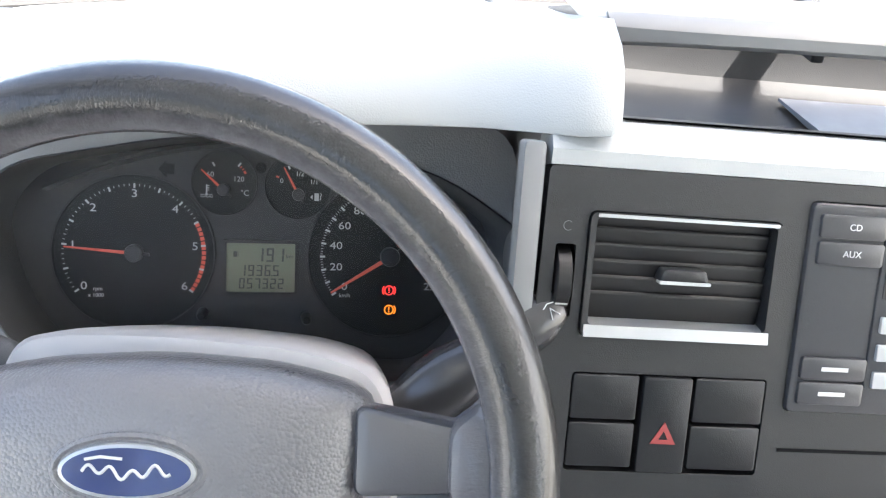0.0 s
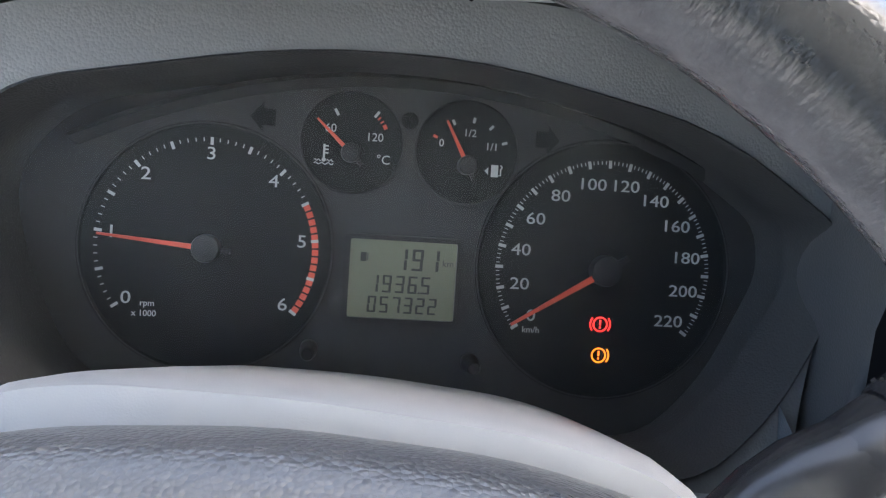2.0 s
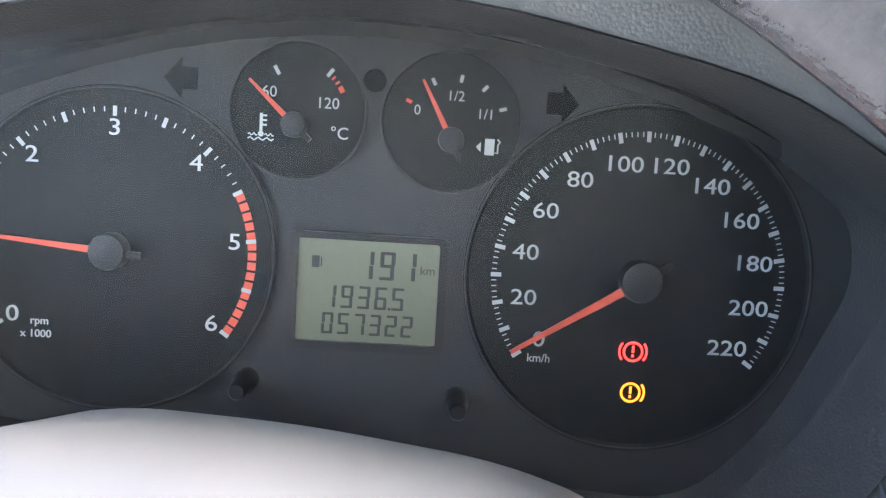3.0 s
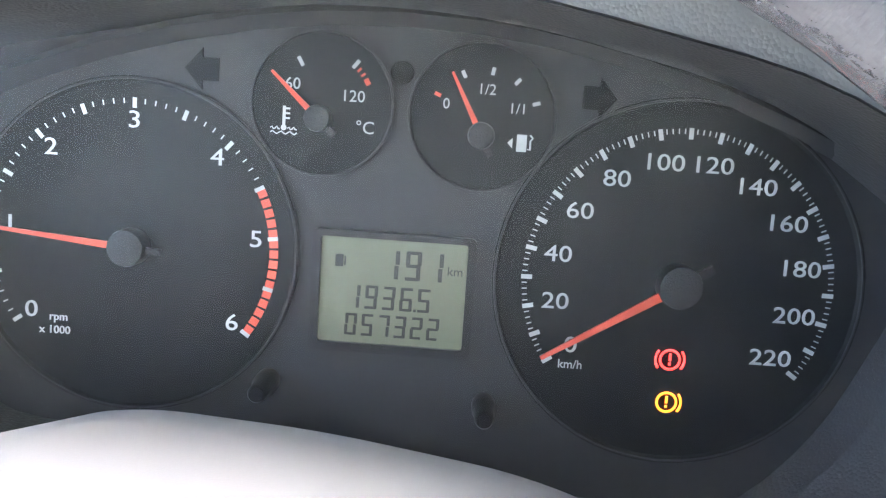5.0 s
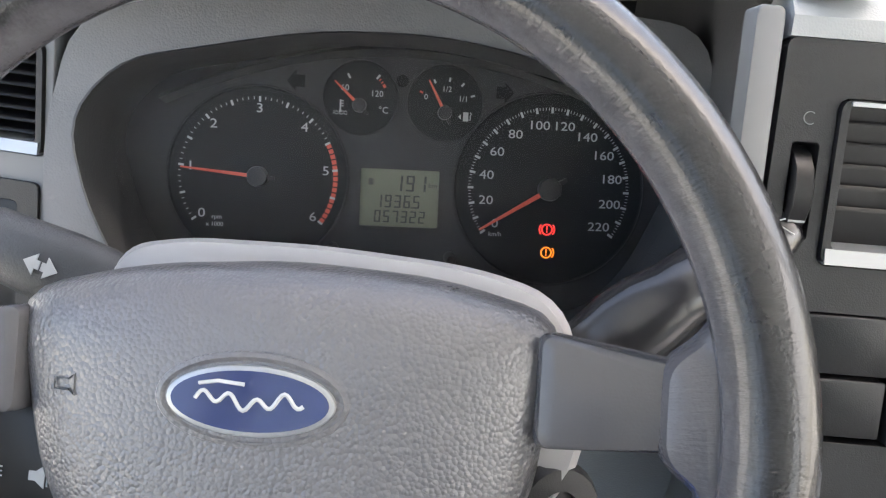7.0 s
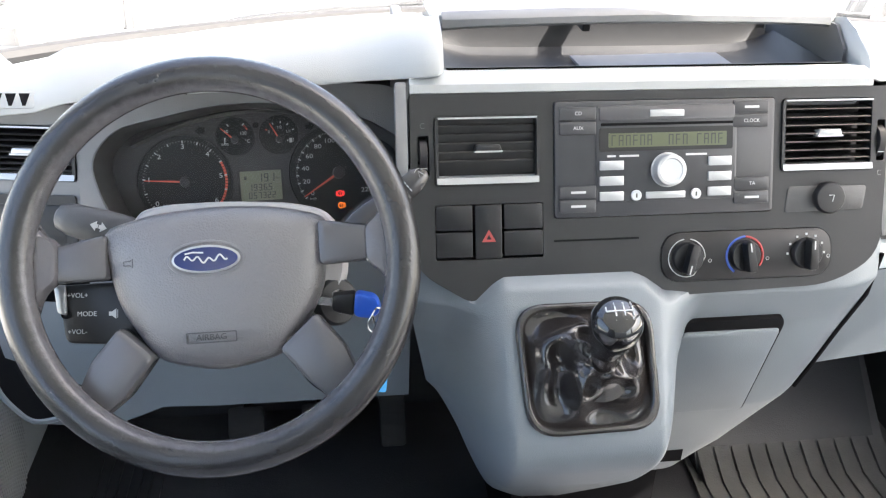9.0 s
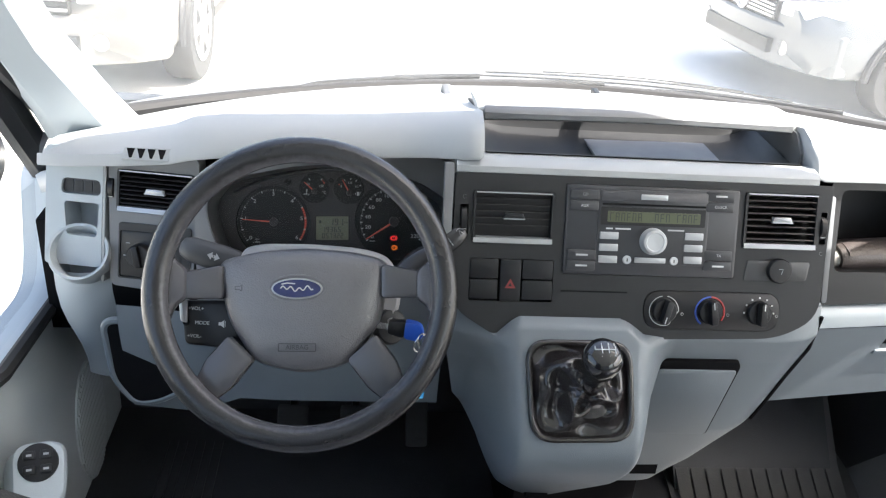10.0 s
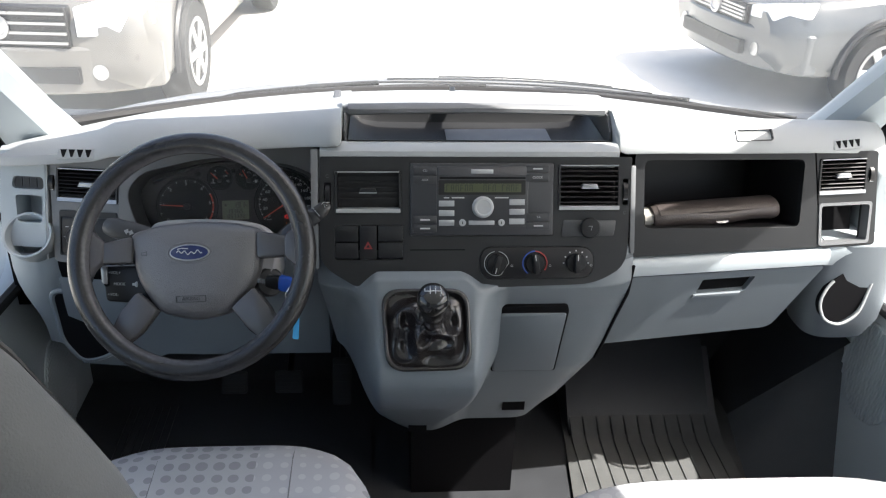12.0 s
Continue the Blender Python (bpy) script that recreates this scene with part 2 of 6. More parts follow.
def tube(path, radius, n=10, closed=False, bm=None):
    """A round bar along a path; radius is one number or one a point."""
    bm = bm or bmesh.new()
    pts = [Vector(p) for p in path]
    loops, side = [], None
    for i, p in enumerate(pts):
        a = pts[i - 1] if i or closed else p
        b = pts[(i + 1) % len(pts)] if i < len(pts) - 1 or closed else p
        d = (b - a).normalized()
        if side is None:
            side = d.orthogonal().normalized()
        side = (side - d * side.dot(d)).normalized()
        up = d.cross(side)
        r = radius[i] if isinstance(radius, (list, tuple)) else radius
        loops.append([bm.verts.new(p + (side * math.cos(2 * math.pi * k / n) + up * math.sin(2 * math.pi * k / n)) * r) for k in range(n)])
    if closed:
        last = loops[0]
        best = min(range(n), key=lambda s: (loops[-1][0].co - last[s].co).length)
        loops.append(last[best:] + last[:best])
    skin(bm, loops)
    if not closed:
        bm.faces.new(loops[0][::-1])
        bm.faces.new(loops[-1])
    return bm


def sheet(rows, bm=None):
    """A skin over rows of points."""
    bm = bm or bmesh.new()
    skin(bm, [[bm.verts.new(p) for p in row] for row in rows], closed=False)
    return bm


def loft(sections, bm=None, caps=True):
    """A closed body through rings of points."""
    bm = bm or bmesh.new()
    loops = [[bm.verts.new(p) for p in s] for s in sections]
    skin(bm, loops)
    if caps:
        bm.faces.new(loops[0][::-1])
        bm.faces.new(loops[-1])
    return bm


def lerp(table, x):
    """A value between the rows (x, value) of a table, smoothed."""
    if x <= table[0][0]:
        return table[0][1]
    for (a, va), (b, vb) in zip(table, table[1:]):
        if x <= b:
            t = (x - a) / (b - a)
            return va + (vb - va) * t
    return table[-1][1]


def smooth(a, b, x):
    t = min(1, max(0, (x - a) / (b - a)))
    return t * t * (3 - 2 * t)


def words(text, size, bm_m, material, parent, name="lettering", depth=0.0002, wide=1.0):
    """Letters of the built-in font as a mesh, centred on the frame bm_m."""
    cu = bpy.data.curves.new(name, "FONT")
    cu.body, cu.size, cu.align_x, cu.align_y, cu.extrude, cu.resolution_u, cu.offset = text, size, "CENTER", "CENTER", depth, 3, 0.0
    tmp = bpy.data.objects.new("tmp", cu)
    scene.collection.objects.link(tmp)
    me = bpy.data.meshes.new_from_object(tmp.evaluated_get(bpy.context.evaluated_depsgraph_get()))
    bpy.data.objects.remove(tmp)
    bpy.data.curves.remove(cu)
    me.name = name
    me.materials.clear()
    me.materials.append(material)
    ob = new(name, me)
    ob.parent = parent
    ob.matrix_local = bm_m @ Matrix.Diagonal((wide, 1, 1, 1))
    return ob


FASCIA = at_frame((0, 0.1196, 1.485), 21.6)
DIALS = at_frame((-0.3986, 0.2435, 1.3494), 25.6, 4.5) @ Matrix.Diagonal((1.1826, 1.1826, 1.1826, 1))
WHEEL = at_frame((-0.4282, 0.0026, 1.380), 32.0, -5.5)
RIGHT = at_frame((0.319, 0.154, 1.481), 15, 6.2)
LEFT = at_frame((-0.65, 0.225, 1.455), 18, -8)
BOOT = at_frame((-0.061, -0.012, 1.2475), 35.1)

# ---- shell of the van: floor, walls, roof, pillars, glass ----
def bow_y(x):
    return 0.64 - 0.31 * (x / 0.85) ** 2


def structure(ob, label, category):
    return tagged(ob, label, category, kind="structure")


floor = part("floor", box(-0.93, 0.93, -2.4, 0.62, 0.62, 0.70), CARPET)
structure(floor, "black rubber covered cab floor", "floor")
# roof edge out of view, placed so it shades the dials and left pad
HEAD = [(x, 0.08 - 0.20 * abs(x / 0.8) ** 4) for x in [0.80 - 1.60 * i / 16 for i in range(17)]]
ceiling = part("ceiling", slab([(-0.86, -2.4), (0.86, -2.4), (0.86, -0.13), *HEAD, (-0.86, -0.13)], 2.115, 2.16), SHELL)
structure(ceiling, "unseen pale cab roof, edge set to shade the dash", "ceiling")
wall_rear = part("wall_rear", box(-0.90, 0.90, -2.46, -2.4, 0.62, 2.16), SHELL)
structure(wall_rear, "unseen pale rear wall that bounces light", "wall")
wall_front = part("wall_front", box(-0.93, 0.93, 0.62, 0.66, 0.30, 1.40), CARPET)
structure(wall_front, "black carpeted bulkhead under the dash", "wall")
SILL = [(0.475, 1.32), (0.435, 1.19), (0.41, 1.145), (0.37, 1.132), (0.13, 1.150), (0.09, 1.163), (-0.05, 1.235), (-0.93, 1.31)]
for s, tag in ((-1, "left"), (1, "right")):
    def across(x, y, z=0.0):
        return (s * (0.86 + z), x, y)

    lo, hi = min(s * 0.86, s * 0.92), max(s * 0.86, s * 0.92)
    side = part("wall_" + tag, box(lo, hi, -2.4, -0.95, 0.5, 1.30), SHELL)
    structure(side, "pale side wall below the added window", "wall")
    post = part("wall_post_" + tag, box(lo, hi, -1.06, -0.95, 1.30, 2.16, box(lo, hi, -2.4, -2.25, 1.30, 2.16)), SHELL)
    structure(post, "pale posts beside the added window", "wall")
    # unseen window, added to bring more daylight into the cab
    rear_pane = part("added_window_" + tag, box(s * 0.889, s * 0.893, -2.25, -1.06, 1.30, 2.12), CLEAR)
    rear_pane.visible_shadow = False
    structure(rear_pane, "added rear side window, unseen, lets daylight in", "window")
    # door: lower panel with the dipping sill, window seal, frame and glass
    door = thing("door_1" if s < 0 else "door_2", "pale blue grey moulded cab door with black window seal", "door", kind="structure")
    turn = Matrix(((0, 0, s, s * 0.86), (1, 0, 0, 0), (0, 1, 0, 0), (0, 0, 0, 1)))
    inward = Matrix(((0, 0, -s, s * 0.86), (1, 0, 0, 0), (0, 1, 0, 0), (0, 0, 0, 1)))
    part("door_panel", slab(rounded([(-0.95, 0.45), (0.62, 0.45), (0.62, 1.34), *SILL], 0.03), 0, 0.07), DOORM, door, m=turn)
    part("armrest", loft([[across(y, z - 0.05, -0.002), across(y, z - 0.03, -0.07 * k), across(y, z, -0.075 * k), across(y, z + 0.012, -0.04 * k), across(y, z + 0.02, -0.002)] for y, z, k in ((-0.10, 0.93, 0.25), (-0.14, 0.945, 0.9), (-0.22, 0.95, 1.0), (-0.45, 0.96, 1.0), (-0.52, 0.96, 0.3))]), DOORM, door)
    part("window_seal", tube([across(y, z, 0.002) for y, z in SILL], 0.012, 8), RUBBER, door, "black rubber window seal")
    part("window_frame", tube([(s * 0.885, 0.47, 1.33), (s * 0.895, 0.30, 1.56), (s * 0.875, 0.0, 1.92), (s * 0.85, -0.10, 2.04), (s * 0.85, -0.93, 2.06), (s * 0.88, -0.95, 1.28)], 0.028, 8), DARK, door)
    part("aperture_seal", tube([(s * 0.850, 0.528, 1.354), (s * 0.850, 0.378, 1.486), (s * 0.850, 0.243, 1.600), (s * 0.84, 0.02, 1.90), (s * 0.815, -0.10, 2.06), (s * 0.815, -0.93, 2.08)], 0.020, 8), RUBBER, door, "black rubber door seal")
    pane = bmesh.new()
    pane.faces.new([pane.verts.new(p) for p in [across(y, z, 0.03) for y, z in SILL] + [(s * 0.86, -0.93, 2.06), (s * 0.86, -0.10, 2.04), (s * 0.88, 0.0, 1.92)]])
    g = part("pane", pane, CLEAR, door, "clear side window glass", smooth=False)
    g.visible_shadow = False
    gy, gz, gw, gh = (0.43, 0.82, 0.080, 0.130) if s < 0 else (0.185, 1.005, 0.098, 0.110)
    sp = part("speaker_grille", slab(disc(gy, gz, gw, 36, gh), 0, 0.004, 0.002), DOORM, door, m=inward)
    for k in range(-10, 11):
        h = gh * 0.95 * math.sqrt(max(0, 1 - (k / 10.6) ** 2))
        part("rib", box(gy + k * gw * 0.092 - 0.0022, gy + k * gw * 0.092 + 0.0022, gz - h, gz + h, 0.0035, 0.0075), DOORM, sp, smooth=False)
    pl = part("pillar_" + tag, loft([[(s * (x + a * w), y + b * 0.045, z + c * 0.03) for a, b, c in ((-0.9, 0.3, 0.2), (-1, -0.3, -0.1), (-0.6, -0.9, -0.4), (0.4, -1, -0.5), (1, -0.5, 0), (1, 0.5, 0.5), (0, 0.9, 0.8), (-0.6, 0.7, 0.6))] for x, y, z, w in ((0.755, 0.44, 1.38, 0.09), (0.785, 0.375, 1.475, 0.065), (0.815, 0.27, 1.61, 0.05), (0.825, 0.18, 1.73, 0.046), (0.80, 0.0, 1.95, 0.046), (0.77, -0.12, 2.11, 0.055))]), TRIM)
    structure(pl, "pale moulded windscreen pillar trim", "pillar")

rows = []
for k in range(9):
    t = k / 8
    row = []
    for i in range(17):
        x = -0.80 + 1.6 * i / 16
        row.append((x * (1 - 0.04 * t), (bow_y(x) + 0.045) * (1 - t) + (0.08 - 0.20 * abs(x / 0.8) ** 4) * t, 1.43 + 0.69 * t + 0.05 * math.sin(math.pi * t)))
    rows.append(row)
windscreen = part("window_1", sheet(rows), SCREEN)
windscreen.visible_shadow = False
structure(windscreen, "clear curved windscreen glass", "windscreen")
part_seal = part("trim", tube([(x, bow_y(x) + 0.03, 1.447) for x in [-0.74 + 1.48 * i / 20 for i in range(21)]], 0.011, 8), RUBBER)
structure(part_seal, "black seal along the foot of the windscreen", "trim")

# ---- dashboard ----
dash = thing("dashboard", "two tone grey plastic van dashboard with pale top pad", "dashboard")


def lip_section(x, yl, zl, rise=0.038):
    """One section of the top pad: from the windscreen to the lip that faces the cab."""
    yw, zw = bow_y(x), 1.455 - 0.02 * (x / 0.8) ** 4
    top = zl + rise
    return [(x, yw + 0.03, zw - 0.06), (x, yw + 0.022, zw - 0.004), (x, yw, zw), (x, (yw * 2 + yl) / 3, (zw * 2 + top) / 3 + 0.008), (x, (yw + 2 * yl) / 3, (zw + top * 2) / 3 + 0.011), (x, yl + 0.055, top + 0.006), (x, yl + 0.03, top - 0.001),
            (x, yl + 0.016, top - 0.010), (x, yl + 0.007, zl + 0.016), (x, yl + 0.001, zl + 0.005), (x, yl + 0.001, zl + 0.001), (x, yl + 0.005, zl - 0.001), (x, yl + 0.03, zl - 0.002), (x, yl + 0.12, zl - 0.004)]


LIP_L = [(-0.80, 0.215, 1.443, 0.012), (-0.75, 0.193, 1.452, 0.017), (-0.68, 0.190, 1.457, 0.025), (-0.618, 0.187, 1.463, 0.033), (-0.588, 0.178, 1.474), (-0.55, 0.174, 1.4805), (-0.48, 0.172, 1.4845), (-0.40, 0.170, 1.4885), (-0.31, 0.166, 1.4955), (-0.27, 0.156, 1.5015), (-0.240, 0.138, 1.5085), (-0.220, 0.125, 1.5135), (-0.205, 0.123, 1.5155), (-0.199, 0.128, 1.518)]
SEAMS = (-0.460, -0.386)
LIP_R = [(0.266, 0.152, 1.507), (0.270, 0.140, 1.501), (0.280, 0.136, 1.498), (0.36, 0.142, 1.497), (0.50, 0.155, 1.492), (0.64, 0.172, 1.487), (0.75, 0.205, 1.474), (0.80, 0.24, 1.458)]
hood_pad = part("hood_pad", loft([lip_section(*s) for s in LIP_L]), PAD, dash, "pale grey pad over the dials")
part("top_pad", loft([lip_section(*s) for s in LIP_R]), PAD, dash, "pale grey pad over the glove shelf")
for x in SEAMS:
    k = max(i for i in range(len(LIP_L) - 1) if LIP_L[i][0] <= x)
    f = (x - LIP_L[k][0]) / (LIP_L[k + 1][0] - LIP_L[k][0])
    line = lip_section(x, *[LIP_L[k][i] * (1 - f) + LIP_L[k + 1][i] * f for i in (1, 2)])[8:12]
    part("seam", tube([(q[0] + 0.25 * (q[1] - line[-1][1]), q[1] - 0.0002, q[2] + 0.0002) for q in line], 0.0008, 6), VOID, hood_pad, "dark panel seam")

# the tray sunk into the top behind the centre fascia, under an arched hood that carries the pad on to the windscreen
TRAY_X = [-0.1995, -0.19, -0.17, -0.14, -0.08, 0.0, 0.034, 0.08, 0.15, 0.21, 0.238, 0.257, 0.2665]
mid = []
for x in TRAY_X:
    yw = bow_y(x)
    mid.append([(x, 0.128, 1.500), (x, 0.140, 1.507), (x, 0.158, 1.510), (x, 0.170, 1.5085), (x, 0.186, 1.476), (x, 0.200, 1.4665), (x, 0.350, 1.4655), (x, 0.368, 1.472), (x, 0.374, 1.5095), (x, 0.382, 1.5125), (x, 0.46, 1.4945), (x, yw, 1.4535), (x, yw + 0.022, 1.448), (x, yw + 0.03, 1.40), (x, 0.2, 1.40)])
part("tray", loft(mid), PAD, dash, "pale grey open tray on top of the dash")
liner = []
for x in TRAY_X[1:-1]:
    k = 0.030 * abs((x - 0.0335) / 0.224) ** 10
    liner.append([(x, 0.1655, 1.5115), (x, 0.174, 1.5095), (x, 0.190, 1.4800 + 0.5 * k), (x, 0.203, 1.4705 + k), (x, 0.345, 1.4695 + k), (x, 0.363, 1.4755 + 0.5 * k), (x, 0.3715, 1.4950), (x, 0.3725, 1.5105)])
part("tray_liner", sheet(liner), DARK, dash, "charcoal tray liner")
for x0, x1 in ((-0.1965, -0.1925), (0.2595, 0.2635)):
    part("cheek_liner", loft([[(x, 0.180, 1.480), (x, 0.186, 1.520), (x, 0.212, 1.541), (x, 0.300, 1.538), (x, 0.372, 1.518), (x, 0.374, 1.468), (x, 0.20, 1.468)] for x in (x0, x1)]), CHEEK, dash, "grey side of the tray")
hood = []
for x in TRAY_X:
    u = (x - 0.0335) / 0.233
    k = 0.0075 * (1 - u * u)
    e = 0.004 * abs(u) ** 8
    y0 = 0.214 + 0.016 * u ** 4
    hood.append([(x, y0 + 0.001, 1.5395 + k - e), (x, y0 - 0.0015, 1.5415 + k - e), (x, y0 - 0.0015, 1.5485 + k), (x, y0 + 0.001, 1.5515 + k), (x, y0 + 0.008, 1.5535 + k), (x, 0.262, 1.5525 + k), (x, 0.300, 1.5485 + 0.9 * k), (x, 0.322, 1.5440 + 0.8 * k), (x, 0.326, 1.5410 + 0.8 * k), (x, 0.322, 1.5390 + 0.8 * k), (x, 0.26, 1.5420 + k), (x, 0.24, 1.5395 + k - e)])
part("tray_hood", loft(hood), PAD, dash, "pale grey arched bridge over the tray")
part("hood_post", box(-0.005, 0.005, 0.316, 0.374, 1.507, 1.543), DARK, dash, "dark post under the bridge", bevel=0.002)
bar = []
for x in TRAY_X[1:-1]:
    u = (x - 0.0335) / 0.233
    k = 0.0075 * (1 - u * u)
    e = 0.004 * abs(u) ** 8
    y0 = 0.2122 + 0.016 * u ** 4
    bar.append([(x, y0 + 0.006, 1.5365 + k - e), (x, y0 - 0.003, 1.5375 + k - e), (x, y0 - 0.0065, 1.541 + k - e), (x, y0 - 0.0065, 1.5475 + k), (x, y0 - 0.003, 1.5515 + k), (x, y0 + 0.006, 1.554 + k)])
part("tray_bar", loft(bar), STRIP, dash, "grey rounded front bar of the tray hood")

# centre fascia
FAS = rounded([(-0.234, 0.014), (-0.236, -0.165), (-0.171, -0.205), (-0.138, -0.178), (-0.003, -0.178), (0.034, -0.205), (0.225, -0.200), (0.281, -0.170), (0.287, 0.014)],
              [0.004, 0.03, 0.014, 0.016, 0.016, 0.014, 0.03, 0.03, 0.004])
V_L, V_R = (-0.210, -0.100, -0.079, -0.009), (0.162, 0.268, -0.075, 0.002)
R_X = (-0.086, 0.154, -0.117, 0.004)
SWITCHES = [(-0.210, -0.172, -0.126, -0.100), (-0.210, -0.172, -0.154, -0.128), (-0.1695, -0.1415, -0.156, -0.100), (-0.139, -0.098, -0.126, -0.100), (-0.139, -0.098, -0.154, -0.128)]
fascia_holes = [rect(*V_L, 0.005), rect(*V_R, 0.005), rect(*R_X, 0.004), rect(-0.2108, -0.0972, -0.1568, -0.0992, 0.003), disc(0.2155, -0.104, 0.0165), rect(0.030, 0.224, -0.190, -0.136, 0.024), rect(-0.227, -0.2155, -0.069, -0.028, 0.002), rect(0.272, 0.281, -0.066, -0.022, 0.002)]
part("centre_fascia", pierced(FAS, fascia_holes, -0.02, 0.0), DARK, dash, "charcoal centre fascia", FASCIA, bevel=0.0015)
part("fascia_backing", slab([(x * 0.97, y * 0.97) for x, y in FAS], -0.08, -0.045), VOID, dash, m=FASCIA)
part("card_slot", slab(rect(-0.086, 0.006, -0.1415, -0.1395), -0.001, 0.0006), VOID, dash, "thin dark slot", FASCIA)
part("socket_recess", slab(rounded([(0.168, -0.119), (0.258, -0.118), (0.262, -0.092), (0.172, -0.091)], 0.004), -0.0005, 0.0012, 0.001), FUNNEL, dash, "grey recess round the socket", FASCIA)
top_roll = []
for x in (-0.2335, -0.15, 0.0, 0.15, 0.2655):
    q = FASCIA @ Vector((x, 0.0145, 0.0))
    top_roll.append([q, q + Vector((0, 0.002, 0.008)), q + Vector((0, 0.0085, 0.0125)), (x, 0.150, 1.5125), (x, 0.16, 1.50), (x, 0.16, 1.48)])
part("fascia_top", loft(top_roll), PAD, dash, "pale grey roll above the fascia")
# the right strip stands in for the sunlit side wall of the glove shelf
for u0, u1, v0, v1, rise in ((-0.2485, -0.2370, -0.172, 0.026, 0.0010), (0.289, 0.297, -0.150, 0.0, -0.010)):
    part("side_strip", slab(rect(u0, u1, v0, v1, 0.003), -0.016, rise, 0.002), STRIP, dash, "grey vertical strip", FASCIA)

# binnacle round the dials
MOUTH = rounded([(-0.151, 0.030), (-0.128, 0.057), (-0.04, 0.0745), (0.02, 0.0750), (0.10, 0.0585), (0.146, 0.028), (0.149, 0.008), (0.128, -0.036), (0.102, -0.062), (-0.122, -0.046), (-0.142, -0.010)], 0.045, 4)
THROAT = [(x * 0.94, y * 0.97 + 0.001) for x, y in MOUTH]
bm = bmesh.new()
skin(bm, [[bm.verts.new((x * k, y * k, z)) for x, y in MOUTH] for k, z in ((1.012, 0.046), (1.0, 0.048), (0.99, 0.044))] + [[bm.verts.new((x, y, 0.001)) for x, y in THROAT]])
part("binnacle", bm, FUNNEL, dash, "grey funnel round the dials", DIALS)
PANEL = rounded([(-0.160, -0.112), (0.132, -0.112), (0.138, -0.02), (0.152, 0.03), (0.140, 0.086), (0.03, 0.096), (-0.09, 0.092), (-0.150, 0.075), (-0.163, 0.02)], 0.02, 4)
part("binnacle_panel", pierced(PANEL, [[(x * 1.012, y * 1.012) for x, y in MOUTH]], 0.01, 0.046), MID, dash, "grey panel round the dials", DIALS, bevel=0.003)

part("binnacle_cheek", box(-0.228, -0.214, 0.165, 0.50, 1.22, 1.497), CHEEK, dash, "grey cheek between dials and fascia", bevel=0.003)

# lower mouldings
def console_y(x, z):
    """The console's face: flush under the fascia's wavy lower edge, with the bulge that carries the lever."""
    base = lerp([(0.90, 0.175), (0.96, 0.150), (1.09, 0.100), (1.24, 0.068), (1.29, 0.051), (1.345, 0.072)], z)
    bulge = [(0.90, 0.02), (0.97, 0.06), (1.06, 0.105), (1.13, 0.136), (1.165, 0.140), (1.19, 0.131), (1.25, 0.075), (1.29, 0.033), (1.305, 0.028), (1.316, 0.025), (1.324, 0.0)]
    spread = 0.008 * smooth(1.27, 1.20, z)
    out = sum(lerp(bulge, z + spread * i) for i in range(-4, 5)) / 9
    edge = lerp([(-0.236, -0.165), (-0.171, -0.205), (-0.138, -0.178), (-0.003, -0.178), (0.034, -0.205), (0.225, -0.200), (0.281, -0.170)], x) * 0.93 + 1.485
    y = base - out * smooth(-0.205, -0.135, x) * smooth(0.086 - 0.05 * smooth(1.16, 0.95, z), 0.018 - 0.06 * smooth(1.16, 0.95, z), x) + 0.03 * smooth(edge + 0.002, edge + 0.010, z)
    return y


BOOT_INV = BOOT.inverted()
rows = []
for k in range(144):
    z = 0.925 + (1.338 - 0.925) * k / 143
    xl = lerp([(0.90, -0.085), (0.96, -0.115), (1.04, -0.150), (1.10, -0.178), (1.15, -0.214), (1.29, -0.240), (1.34, -0.244)], z)
    xr = lerp([(0.90, 0.150), (0.96, 0.185), (0.99, 0.208), (1.10, 0.262), (1.14, 0.272), (1.26, 0.296), (1.34, 0.302)], z)
    row = [(xl + 0.012, 0.42, z), (xl, console_y(xl, z) + 0.035, z)]
    row += [(xl + (xr - xl) * i / 144, console_y(xl + (xr - xl) * i / 144, z) + 0.022 * ((2 * i / 144 - 1) ** 10), z) for i in range(145)]
    row += [(xr, console_y(xr, z) + 0.045, z), (xr - 0.012, 0.42, z)]
    rows.append(row)
rows.insert(0, [(x * 0.98, 0.42 if y > 0.3 else y + 0.02, z - 0.006) for x, y, z in rows[0]])
rows.insert(0, [(x * 0.96, 0.42 if y > 0.3 else y + 0.08, z - 0.008) for x, y, z in rows[0]])
bm = sheet(rows)
def in_boot(co):
    """Whether a point of the console lies inside the hem of the lever's boot."""
    q = BOOT_INV @ co
    left, right = -0.0690 - 0.0045 * q.y / 0.068, 0.0722 - 0.0015 * q.y / 0.068
    u = (2 * q.x - left - right) / (right - left)
    return u ** 4 + (q.y / 0.0660) ** 4 < 1 and abs(q.z) < 0.03


inside = [f for f in bm.faces if all(in_boot(v.co) for v in f.verts)]
bmesh.ops.delete(bm, geom=inside, context="FACES")
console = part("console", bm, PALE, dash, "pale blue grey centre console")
part("console_gap", tube([(x + 0.002, console_y(x, z) + 0.020, z) for x, z in ((0.262, 1.100), (0.272, 1.140), (0.284, 1.200), (0.296, 1.260), (0.300, 1.315))], 0.0028, 6), VOID, console, "dark gap beside the glovebox")
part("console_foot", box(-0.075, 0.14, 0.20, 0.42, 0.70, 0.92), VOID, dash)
LID = at_frame((0.126, 0.0835, 1.168), -12)
